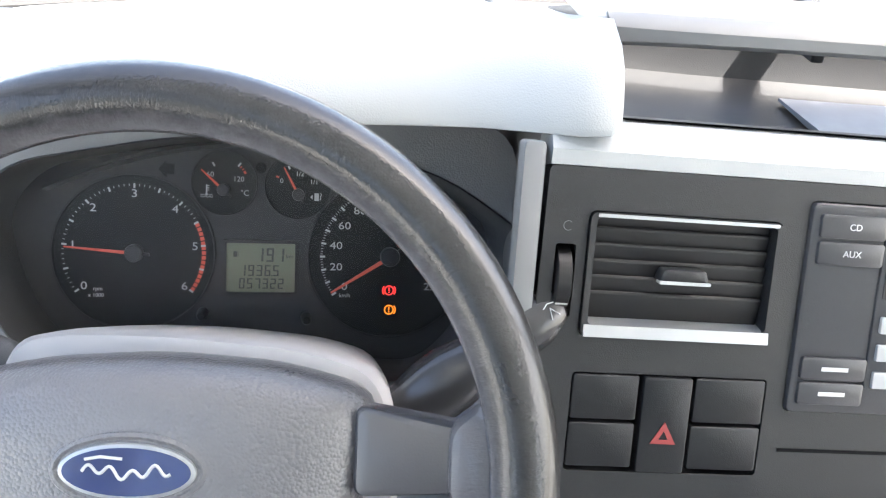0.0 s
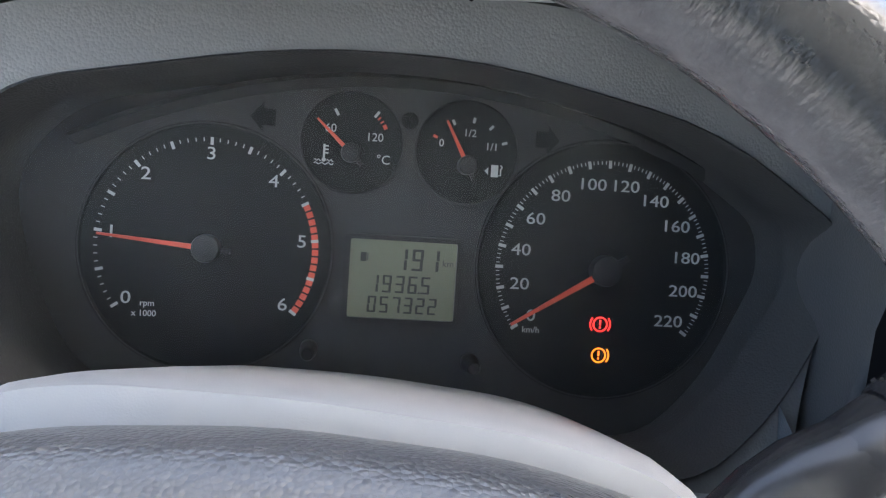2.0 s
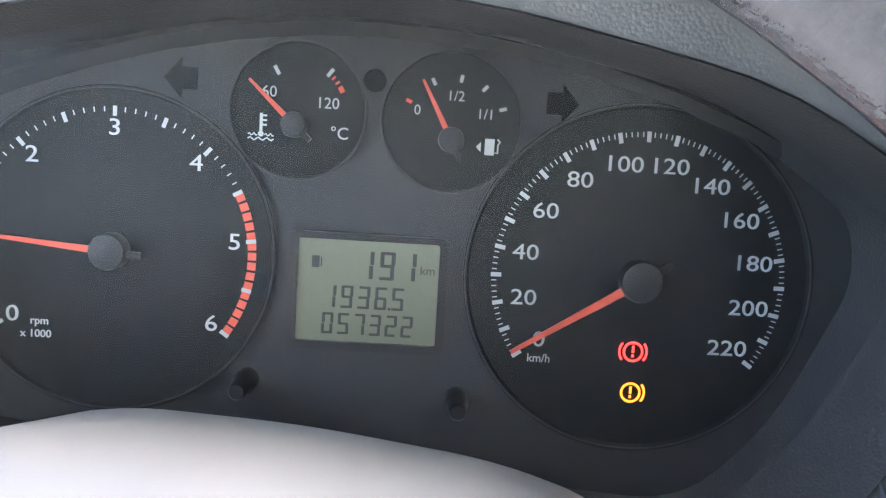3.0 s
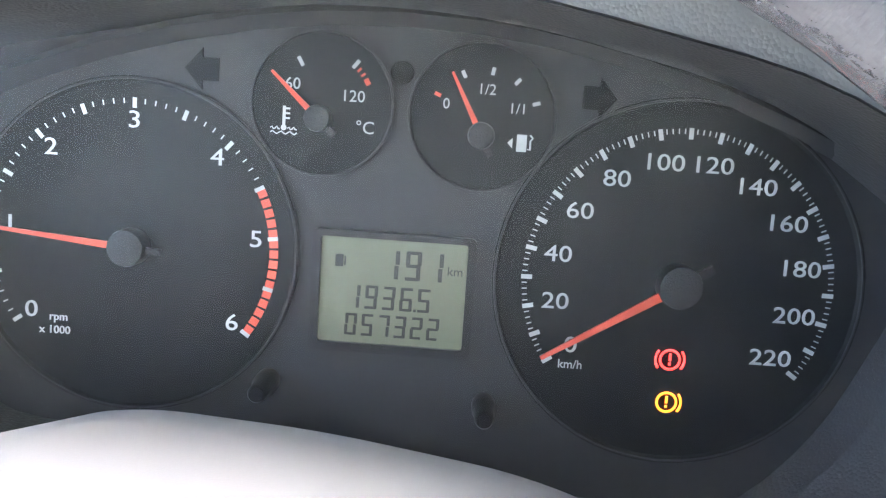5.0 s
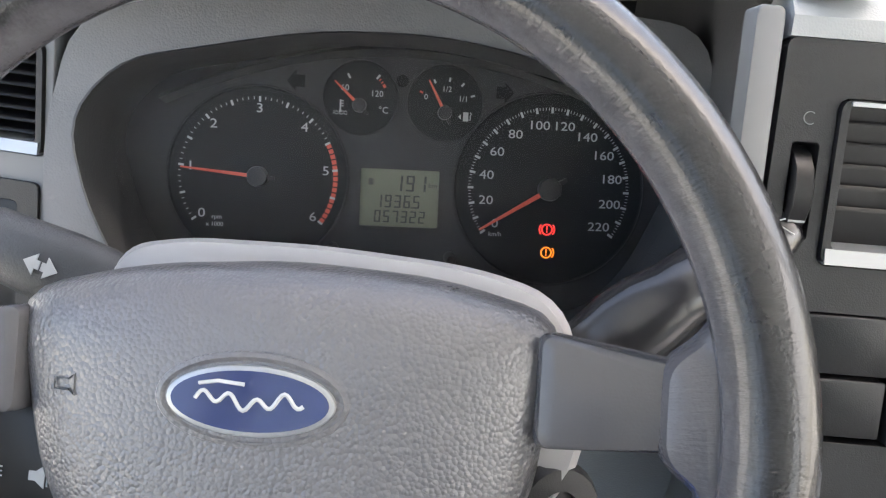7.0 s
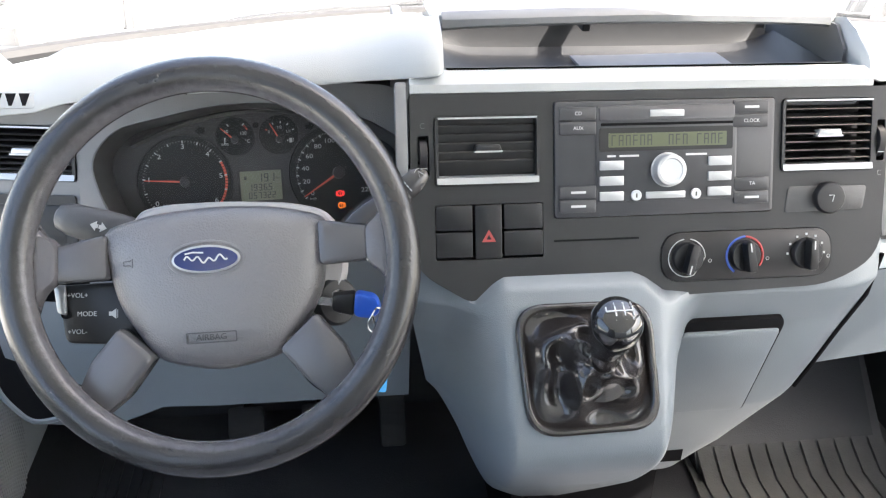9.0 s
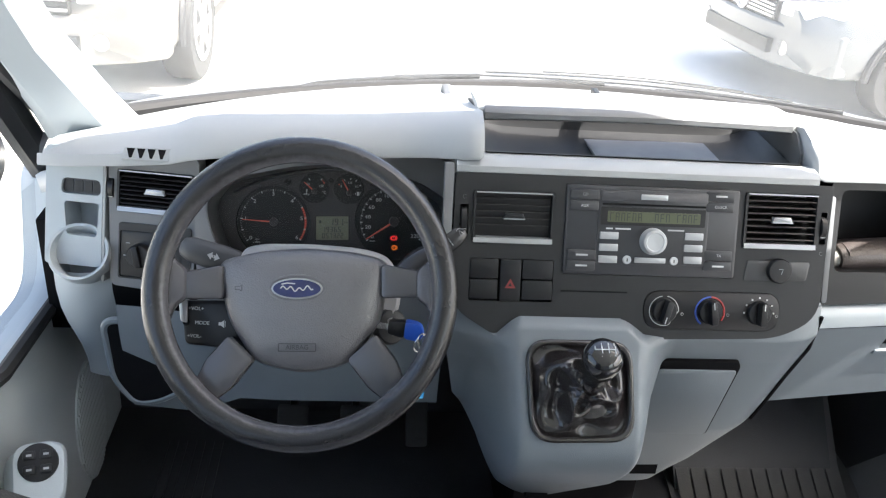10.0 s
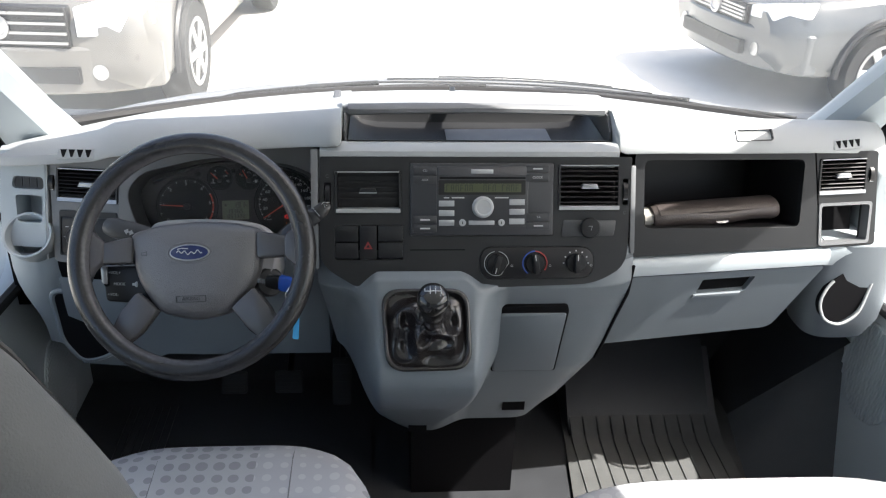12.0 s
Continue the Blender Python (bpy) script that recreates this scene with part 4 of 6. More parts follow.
for text, x, y in (("0", -0.0098, 0.0028), ("1/2", 0.0008, 0.0072), ("1/1", 0.0094, 0.0026)):
    words(text, 0.0040, pose(x, y, 0.0016), PRINT, fuel, "numeral")
pump = box(-0.0015, 0.0012, -0.0022, 0.0024, 0.0014, 0.0016)
slab([(-0.0040, 0.0), (-0.0026, -0.0014), (-0.0026, 0.0014)], 0.0014, 0.0016, bm=pump)
tube([(0.0014, -0.0014, 0.0015), (0.0022, -0.0016, 0.0015), (0.0022, 0.0008, 0.0015), (0.0028, 0.0016, 0.0015), (0.0020, 0.0024, 0.0015)], 0.00025, 4, bm=pump)
part("pump_sign", pump, PRINT, fuel, "white sign", pose(0.0112, -0.0064, 0))
needle(fuel, 0.0, -0.005, 0.0182, 118, 0.0017, 0.0036)

ARROW = [(-0.0046, 0), (0.0002, 0.0056), (0.0002, 0.0031), (0.0046, 0.0031), (0.0046, -0.0031), (0.0002, -0.0031), (0.0002, -0.0056)]
for x, y, turn in ((-0.0550, 0.0560, 0), (0.0524, 0.0552, 180)):
    part("arrow_lamp", slab(ARROW, 0.0, 0.0006), VOID, cluster, "unlit arrow lamp", pose(x, y, 0, 0, 0, turn))
part("sensor", lathe([(0.0032, 0), (0.0032, 0.0010), (0.0025, 0.0012), (0.0002, 0.0006)], 16), VOID, cluster, m=pose(-0.0008, 0.0585, 0))
display = part("display", slab(rect(-0.0205, 0.0205, -0.0165, 0.0135, 0.001), 0.0, 0.0006), LCD, cluster, "grey green display")
part("display_frame", pierced(rect(-0.0225, 0.0225, -0.0188, 0.0152, 0.002), [rect(-0.0202, 0.0202, -0.0163, 0.0133, 0.001)], 0.0, 0.0020), BLACK, cluster, "black frame of the display")
DIGIT = {"0": "abcdef", "1": "bc", "2": "abged", "3": "abgcd", "5": "afgcd", "6": "afgedc", "7": "abc", "9": "abcdfg"}


def digits(text, x, y, h):
    bm, w, t = bmesh.new(), h * 0.5, h * 0.11
    bars = {"a": (0, w, h - t, h), "g": (0, w, h / 2 - t / 2, h / 2 + t / 2), "d": (0, w, 0, t), "f": (0, t, h / 2, h), "b": (w - t, w, h / 2, h), "e": (0, t, 0, h / 2), "c": (w - t, w, 0, h / 2)}
    cx = x
    for ch in text:
        if ch == ".":
            box(cx - h * 0.14, cx - h * 0.02, y, y + t, 0.0006, 0.0008, bm)
            continue
        for seg in DIGIT[ch]:
            x0, x1, y0, y1 = bars[seg]
            g = t * 0.18
            lean = 0.06
            sx0, sx1 = cx + x0 + lean * y0, cx + x1 + lean * y1
            box(sx0 + (g if seg in "agd" else 0), sx1 - (g if seg in "agd" else 0), y + y0 + (g if seg in "fbec" else 0), y + y1 - (g if seg in "fbec" else 0), 0.0006, 0.0008, bm)
        cx += h * 0.74
    return part("digits", bm, SEG, display, "dark display digits", smooth=False)


digits("191", -0.0030, 0.0022, 0.0082)
digits("1936.5", -0.0125, -0.0065, 0.0066)
digits("057322", -0.0128, -0.0142, 0.0062)
words("km", 0.0036, pose(0.0170, 0.0055, 0.0007), SEG, display)
dp = box(-0.0012, 0.0010, -0.0016, 0.0018, 0.0006, 0.0008)
box(0.0013, 0.0017, -0.0012, 0.0014, 0.0006, 0.0008, dp)
part("pump_sign", dp, SEG, display, m=pose(-0.0150, 0.0065, 0))
for x, y in ((-0.0335, -0.0290), (0.0275, -0.0315)):
    part("reset_knob", lathe([(0.0034, 0.0), (0.0034, 0.006), (0.0026, 0.0075), (0.0026, 0.014), (0.0020, 0.0150), (0.0002, 0.0150)], 16), BLACK, cluster, "black reset stalk", pose(x, y, 0))
GLOWRED, GLOWAMB = glow("red warning light", (1.0, 0.035, 0.03), 0.20), glow("amber warning light", (1.0, 0.22, 0.015), 0.20)


def warning(x, y, material, both, label):
    bm = tube([(0.0027 * math.cos(a), 0.0027 * math.sin(a), 0.0018) for a in [2 * math.pi * i / 24 for i in range(24)]], 0.00034, 6, True)
    box(-0.0003, 0.0003, -0.0003, 0.0017, 0.0015, 0.0019, bm)
    box(-0.0003, 0.0003, -0.0016, -0.0009, 0.0015, 0.0019, bm)
    for side in ((-1, 1) if both else (1,)):
        mid = 0 if side > 0 else 180
        r = 0.0040
        tube([(r * math.cos(radians(mid + d)), r * math.sin(radians(mid + d)), 0.0018) for d in range(-38, 39, 19)], 0.00036, 6, bm=bm)
    part("warning_lamp", bm, material, cluster, label, pose(x, y, 0))


warning(0.0778, -0.0144, GLOWRED, True, "lit red brake warning lamp")
warning(0.0780, -0.0265, GLOWAMB, False, "lit amber brake pad warning lamp")
# the dusty clear cover over the dials; its haze also stands in for glare
DUSTY = glass("dusty clear cover", (0.97, 0.97, 0.97), 0.3, 0.02, 0.010)
cover = part("cover", sheet([[(u, v, 0.018 + 0.086 * v) for u in [-0.140 + 0.280 * i / 10 for i in range(11)]] for v in (-0.058, -0.02, 0.02, 0.074)]), DUSTY, cluster, "dusty clear plastic cover, glare mixed into its haze")
cover.visible_shadow = False

# ---- steering wheel ----
wheel = thing("steering_wheel", "black leather rimmed steering wheel with grey hub, worn shiny", "steering wheel", WHEEL @ pose(0, 0, 0, 0, 0, 4.1))
part("rim", tube([(0.178 * math.cos(a), 0.178 * math.sin(a), 0.0) for a in [2 * math.pi * i / 96 for i in range(96)]], 0.0165, 18, True), RIM, wheel, "worn black leather rim")
HUB = rounded([(-0.1105, 0.040), (-0.060, 0.053), (0.0, 0.0575), (0.060, 0.054), (0.1095, 0.0415), (0.0985, -0.034), (0.060, -0.089), (0.0, -0.1015), (-0.060, -0.088), (-0.0945, -0.034)], 0.018, 4)
bm = bmesh.new()
loops = []
for k, z in ((0.96, -0.052), (0.995, -0.046), (1.0, -0.037), (0.992, -0.0285), (0.97, -0.0220), (0.93, -0.0168), (0.87, -0.0128), (0.79, -0.0098), (0.68, -0.0074), (0.52, -0.0056), (0.32, -0.0044), (0.05, -0.0040)):
    loops.append([bm.verts.new((x * k, y * k, z)) for x, y in HUB])
skin(bm, loops)
bm.faces.new(loops[-1])
hub = part("hub", bm, GREYPL, wheel, "grained grey airbag cover")
SPOKES = ([(0.098, 0.037), (0.150, 0.029), (0.170, 0.031), (0.172, -0.010), (0.150, -0.004), (0.098, -0.006)], [(-0.098, 0.035), (-0.150, 0.026), (-0.170, 0.030), (-0.172, -0.014), (-0.150, -0.008), (-0.098, -0.008)],
          [(0.056, -0.082), (0.092, -0.050), (0.118, -0.082), (0.130, -0.112), (0.108, -0.136), (0.084, -0.118)], [(-0.058, -0.082), (-0.090, -0.052), (-0.118, -0.082), (-0.132, -0.112), (-0.110, -0.136), (-0.086, -0.118)])
for pts in SPOKES:
    part("spoke", slab(rounded(pts, 0.006), -0.034, -0.010, 0.006), SPOKE, wheel, "smooth grey spoke")
for side in (-1, 1):
    part("rim_web", slab(rounded([(side * p, q) for p, q in ((0.142, 0.029), (0.158, 0.041), (0.167, 0.066), (0.176, 0.030), (0.176, -0.010), (0.167, -0.044), (0.158, -0.018), (0.142, -0.006))], 0.008), -0.020, -0.003, 0.008), RIM, wheel, "leather web where the spoke meets the rim")
part("badge_dish", tube([(0.0345 * math.cos(a) - 0.0045, 0.0160 * math.sin(a) + 0.0055, -0.0060) for a in [2 * math.pi * i / 48 for i in range(48)]], 0.0024, 8, True), GREYPL, wheel, "raised ring round the badge")
badge = part("badge", slab(disc(0, 0, 0.0315, 44, 0.0130), 0, 0.0025, 0.001), SATIN, wheel, "oval blue badge with silver edge", pose(-0.0045, 0.0055, -0.0046))
BLUE = surface("enamel blue", (0.006, 0.014, 0.075), 0.25, coat=0.4, stain=0.15)
part("badge_field", slab(disc(0, 0, 0.0293, 44, 0.0110), 0.0020, 0.0030), BLUE, badge)
script = tube([(-0.020 + 0.040 * i / 40, 0.0022 * math.sin(i * 0.62) + 0.0014 * math.sin(i * 0.23), 0.0031) for i in range(41)], 0.00085, 5)
tube([(-0.019, 0.0055, 0.0031), (-0.012, 0.0068, 0.0031), (-0.002, 0.0060, 0.0031)], 0.0008, 5, bm=script)
part("badge_mark", script, PRINT, badge, "plain pale flourish")
# same plastic as the hub; darker grey paints the shade of the relief
mark = pierced(rect(-0.0235, 0.0235, -0.0052, 0.0052, 0.0015), [rect(-0.0225, 0.0225, -0.0042, 0.0042, 0.001)], -0.001, 0.0008)
plate = part("airbag_mark", mark, FUNNEL, wheel, "moulded airbag lettering, relief shade painted dark", pose(-0.004, -0.067, -0.0072, 7, 0, 0))
words("AIRBAG", 0.0082, pose(0, 0, 0.0003), FUNNEL, plate, "lettering", 0.0006)
for x in (-0.078, 0.072):
    horn = tube([(-0.004, 0.002, 0), (0.002, 0.002, 0), (0.0045, 0.004, 0), (0.0045, -0.004, 0), (0.002, -0.002, 0), (-0.004, -0.002, 0)], 0.0005, 4, True)
    part("horn_mark", horn, FUNNEL, wheel, "moulded horn sign", pose(x, 0.006, -0.0085, 0, math.copysign(8, x), 0))

# ---- steering column, stalks, key, audio remote ----
column = thing("steering_column", "grey moulded steering column shroud behind the wheel", "steering column", WHEEL)
SH = rounded([(-0.086, 0.054), (-0.058, 0.0610), (0.0, 0.0650), (0.066, 0.0645), (0.106, 0.0560), (0.124, 0.0), (0.10, -0.06), (-0.06, -0.07), (-0.088, -0.02), (-0.094, 0.030)], 0.020, 5)
part("shroud", loft([[(x * k, y * k, z) for x, y in SH] for k, z in ((0.90, -0.052), (0.97, -0.054), (1.0, -0.060), (1.0, -0.085), (0.97, -0.13), (0.92, -0.19))]), SHROUD, column, "grey upper and lower shroud")
part("ignition_barrel", lathe([(0.024, -0.05), (0.024, 0.0), (0.021, 0.004), (0.012, 0.004), (0.012, 0.001), (0.0005, 0.001)], 28), DARK, column, "round ignition lock", pose(0.112, -0.034, -0.058, 0, 35, 0))

STALKM = surface("glossy black stalk plastic", (0.022, 0.022, 0.024), 0.24, stain=0.12, spec=0.6)
wiper = thing("wiper_stalk", "black wiper stalk with a ribbed silver marked twist ring", "control stalk", WHEEL @ pose(0.104, 0.017, -0.085, 0, 0, 42))
STALK = [(0.0, 0.013, 0.010), (0.02, 0.017, 0.013), (0.04, 0.020, 0.0160), (0.054, 0.0200, 0.0172), (0.064, 0.0180, 0.0174), (0.068, 0.0173, 0.0173)]
part("arm", loft([[(x, hy * math.cos(a), hz * math.sin(a)) for a in [2 * math.pi * i / 18 for i in range(18)]] for x, hy, hz in STALK]), STALKM, wiper, "black tapering arm")
part("ring_knob", lathe([(0.0165, 0.060), (0.0172, 0.063), (0.0172, 0.082), (0.0165, 0.083)], 28), STALKM, wiper, m=pose(0, 0, 0, 0, 90, 0) @ pose(0, 0, 0))
ring = part("twist_ring", lathe([(0.0178, 0.083), (0.0184, 0.085), (0.0184, 0.095), (0.0178, 0.097)], 32), STALKM, wiper, "ribbed twist ring", pose(0, 0, 0, 0, 90, 0))
studs = bmesh.new()
for i in range(20):
    a = 2 * math.pi * i / 20
    for zz in (0.0872, 0.0930):
        box(0.0180, 0.0190, -0.0006, 0.0006, zz - 0.0006, zz + 0.0006, studs)
    bmesh.ops.rotate(studs, cent=(0, 0, 0), matrix=Matrix.Rotation(2 * math.pi / 20, 3, "Z"), verts=studs.verts)
part("stud", studs, STALKM, ring, "small raised studs")
part("end_sleeve", lathe([(0.0172, 0.097), (0.0178, 0.099), (0.0178, 0.110), (0.0170, 0.114), (0.0150, 0.124), (0.0120, 0.127), (0.0004, 0.127)], 28), STALKM, wiper, m=pose(0, 0, 0, 0, 90, 0))
for k in range(4):
    part("sleeve_mark", box(0.1005, 0.1016, -0.009 + k * 0.0048, -0.0058 + k * 0.0048, 0.0170, 0.0182), PRINT, wiper, "silver bar mark")
sign = tube([(0.1165, -0.004, 0.0166), (0.119, 0.002, 0.0163), (0.1215, -0.004, 0.0155)], 0.0004, 4)
tube([(0.1155, 0.0035, 0.0166), (0.119, 0.0048, 0.0163), (0.1225, 0.0035, 0.0155)], 0.0004, 4, bm=sign)
part("wiper_sign", sign, PRINT, wiper, "white sign")

indicator = thing("indicator_stalk", "black indicator stalk with white double arrow", "control stalk", WHEEL @ pose(-0.062, 0.023, -0.078, 0, 0, 166))
part("arm", loft([[(x, hy * math.cos(a), hz * math.sin(a)) for a in [2 * math.pi * i / 18 for i in range(18)]] for x, hy, hz in ((0.0, 0.010, 0.008), (0.02, 0.013, 0.009), (0.04, 0.018, 0.011), (0.06, 0.0185, 0.012), (0.10, 0.0165, 0.011), (0.112, 0.012, 0.008), (0.115, 0.006, 0.004))]), FUNNEL, indicator, "grey tapering arm")
arrows = slab([(0.006, 0), (0.0, 0.005), (0.0, 0.002), (-0.002, 0.002), (-0.002, -0.002), (0.0, -0.002), (0.0, -0.005)], 0.0122, 0.0130)
slab([(-0.011, 0), (-0.005, 0.005), (-0.005, 0.002), (-0.003, 0.002), (-0.003, -0.002), (-0.005, -0.002), (-0.005, -0.005)], 0.0122, 0.0130, bm=arrows)
part("arrow_sign", arrows, PRINT, indicator, "white double arrow", pose(0.064, 0.0, 0.0, 0, 0, 180))

remote = thing("audio_remote", "black audio remote pad behind the wheel with white lettering", "control pad", WHEEL @ pose(0, 0, -0.045, 0, 0, 1.5))
body = part("body", slab(rounded([(-0.158, -0.016), (-0.07, -0.012), (-0.07, -0.076), (-0.150, -0.072)], 0.008), -0.03, 0.0, 0.004), BLACK, remote)
part("edge", slab(rounded([(-0.1605, -0.015), (-0.149, -0.016), (-0.1475, -0.045), (-0.1565, -0.043)], 0.003), -0.03, 0.0025, 0.002), SATIN, remote, "pale grey edge")
for text, x, y in (("+VOL+", -0.138, -0.026), ("MODE", -0.129, -0.044), ("+VOL-", -0.138, -0.061)):
    words(text, 0.0066, pose(x, y, 0.0003), PRINT, body)
speaker = slab([(-0.005, -0.002), (-0.002, -0.002), (0.002, -0.005), (0.002, 0.005), (-0.002, 0.002), (-0.005, 0.002)], 0.0, 0.0004)
box(0.003, 0.0036, -0.004, 0.004, 0.0, 0.0004, speaker)
part("speaker_sign", speaker, PRINT, body, "white sign", pose(-0.103, -0.044, 0))
part("dimple", lathe([(0.0045, -0.001), (0.0045, 0.0006), (0.003, -0.0004), (0.0003, -0.0006)], 16), VOID, body, m=pose(-0.149, -0.044, 0.0005))

KEYBLUE = surface("blue plastic key bow", (0.015, 0.08, 0.42), 0.3, stain=0.1)
STEEL = surface("bright steel", (0.6, 0.6, 0.6), 0.25, metal=1.0, stain=0.1)
key = thing("ignition_key", "blue and black ignition key with ring and pale blue tag", "key", WHEEL @ pose(0.1270, -0.035, -0.046))
part("bow_base", slab(rounded([(-0.018, -0.008), (0.004, -0.012), (0.004, 0.012), (-0.018, 0.008)], 0.004), -0.005, 0.005, 0.002), BLACK, key, "black half of the bow", pose(0, 0, 0.008, 22, 0, -4))
part("bow", slab(rounded([(0.003, -0.0125), (0.022, -0.014), (0.030, -0.004), (0.024, 0.010), (0.003, 0.0125)], 0.006), -0.0055, 0.0055, 0.003), KEYBLUE, key, "blue half of the bow", pose(0, 0, 0.008, 22, 0, -4))
part("blade", box(-0.040, -0.016, -0.004, 0.004, -0.001, 0.001), STEEL, key, m=pose(0, 0, 0.008, 22, 0, -4))
part("key_ring", tube([(0.009 * math.cos(a), 0.012 * math.sin(a), 0.001 * math.sin(3 * a)) for a in [2 * math.pi * i / 28 for i in range(28)]], 0.0009, 6, True), STEEL, key, "steel ring", pose(0.024, -0.016, 0.013, 20, 50, 0))
part("chain", tube([(0.021, -0.012, 0.014), (0.026, -0.028, 0.011), (0.030, -0.042, 0.002), (0.031, -0.054, -0.005)], 0.0016, 6), STEEL, key)
part("tag", slab(rounded([(-0.006, -0.040), (0.004, -0.042), (0.006, 0.0), (-0.002, 0.002)], 0.003), -0.0012, 0.0012), surface("pale blue plastic", (0.06, 0.38, 0.75), 0.4, stain=0.08), key, "pale blue tag", pose(0.031, -0.054, -0.005, 32, 10, 4))

# ---- radio ----
radio = thing("car_radio", "dark grey double height car radio with silver buttons and green display", "car radio", FASCIA)
RG = surface("graphite radio plastic", (0.035, 0.036, 0.040), 0.4, grain=0.1, stain=0.1)
SILV = surface("matt silver buttons", (0.40, 0.41, 0.42), 0.4, metal=0.5, stain=0.08)
part("face", slab(rect(-0.0855, 0.1535, -0.1165, 0.0035, 0.004), -0.025, 0.003, 0.002), RG, radio)
part("centre_face", slab(rect(-0.042, 0.111, -0.101, -0.0015, 0.003), 0.0015, 0.0045, 0.001), RG, radio)
part("disc_panel", slab(rect(-0.039, 0.108, -0.0165, -0.003, 0.002), 0.004, 0.0055, 0.0008), SPOKE, radio, "grey strip above the slot")
part("disc_slot", slab(rect(-0.037, 0.106, -0.0222, -0.0195, 0.0008), 0.0042, 0.0049), VOID, radio, "dark disc slot")
part("eject_button", slab(rect(0.015, 0.052, -0.0135, -0.0065, 0.001), 0.005, 0.0065, 0.0006), SILV, radio, "silver button")
win = part("display", slab(rect(-0.039, 0.106, -0.0485, -0.0245, 0.002), 0.004, 0.0052), BLACK, radio, "dark glossy display window")
part("display_field", slab(rect(-0.029, 0.099, -0.0445, -0.0300, 0.001), 0.0052, 0.0056), surface("dull green display", (0.055, 0.065, 0.030), 0.3, stain=0.08), win, "dull green display field")
seg = bmesh.new()
for k in range(16):
    if k in (6, 7, 11):
        continue
    x = -0.026 + k * 0.0077
    box(x, x + 0.0012, -0.0428, -0.0320, 0.0056, 0.0059, seg)
    box(x, x + 0.0048, -0.0330, -0.0318, 0.0056, 0.0059, seg)
    if k % 3:
        box(x + 0.0040, x + 0.0051, -0.0428, -0.0320, 0.0056, 0.0059, seg)
    if k % 2:
        box(x, x + 0.0048, -0.0380, -0.0369, 0.0056, 0.0059, seg)
part("display_bars", seg, SEG, win, smooth=False)
knob = part("volume_knob", lathe([(0.0182, 0.0035), (0.0182, 0.0060), (0.0172, 0.0065), (0.0166, 0.0150), (0.0155, 0.0170), (0.0125, 0.0175), (0.0115, 0.0165), (0.0003, 0.0160)], 36), SILV, radio, "silver volume knob", pose(0.0350, -0.0690, 0))
for x, y in ((-0.0255, -0.063), (-0.0255, -0.079), (-0.0255, -0.095), (0.0920, -0.061), (0.0920, -0.077), (0.0920, -0.093)):
    b = part("preset_button", slab(rect(x - 0.0128, x + 0.0128, y - 0.0048, y + 0.0048, 0.001), 0.004, 0.0068, 0.0008), SILV, radio, "silver preset button")
part("seek_bar", slab(rect(0.0115, 0.0545, -0.0985, -0.0915, 0.001), 0.004, 0.0066, 0.0008), SILV, radio, "silver seek bar")
for x in (0.0010, 0.0660):
    b = part("round_button", lathe([(0.0058, 0.004), (0.0058, 0.0062), (0.0050, 0.0070), (0.0003, 0.0070)], 20), SILV, radio, "round silver button", pose(x, -0.0950, 0))
    part("button_mark", box(-0.0008, 0.0008, -0.0022, 0.0022, 0.007, 0.0072), SEG, b, smooth=False)
for text, x, y in (("CD", -0.061, -0.009), ("AUX", -0.061, -0.024), ("FM/AM", -0.061, -0.090), ("MENU", -0.061, -0.1045), ("AM/FM", 0.1265, -0.0055), ("CLOCK", 0.1265, -0.020), ("TA", 0.1285, -0.086), ("", 0.1285, -0.1005)):
    b = part("side_button", slab(rounded([(x - 0.0200, y - 0.0066), (x + 0.0190, y - 0.0066), (x + 0.0190, y + 0.0066), (x - 0.0200, y + 0.0066)], 0.002), 0.002, 0.0052, 0.001), RG, radio, "dark side button")
    if text in ("CD", "AUX", "CLOCK", "TA"):
        words(text, 0.0052, pose(x, y, 0.0054), PRINT, b)
    else:
        part("lettering_bar", box(x - 0.008, x + 0.008, y - 0.0012, y + 0.0012, 0.0052, 0.0054), PRINT, b, smooth=False)
for x0, x1 in ((-0.030, -0.021), (-0.017, 0.004), (0.055, 0.078)):
    part("lettering_bar", box(x0, x1, -0.0545, -0.0525, 0.0045, 0.0047), PRINT, radio, smooth=False)

# ---- switches, heater panel, socket ----
for k, r in enumerate(SWITCHES):
    haz = k == 2
    sw = thing("hazard_switch" if haz else "blank_switch", "charcoal hazard switch with a red triangle" if haz else "plain charcoal blanking switch", "switch", FASCIA, "" if haz else "blanking switches")
    part("cap", slab(rect(r[0] + 0.0001, r[1] - 0.0001, r[2] + 0.0001, r[3] - 0.0001, 0.0015), -0.02, 0.0022 if haz else 0.0005, 0.0008), DARK, sw)
    if haz:
        cx, cy = (r[0] + r[1]) / 2, -0.133
        tri = [(cx - 0.0075, cy - 0.0055), (cx + 0.0075, cy - 0.0055), (cx, cy + 0.0075)]
        part("triangle", pierced(tri, [[(cx - 0.0028, cy - 0.0030), (cx + 0.0028, cy - 0.0030), (cx, cy + 0.0022)]], 0.0025, 0.0029), surface("faded red print", (0.22, 0.028, 0.028), 0.5, stain=0), sw, "red triangle", smooth=False)

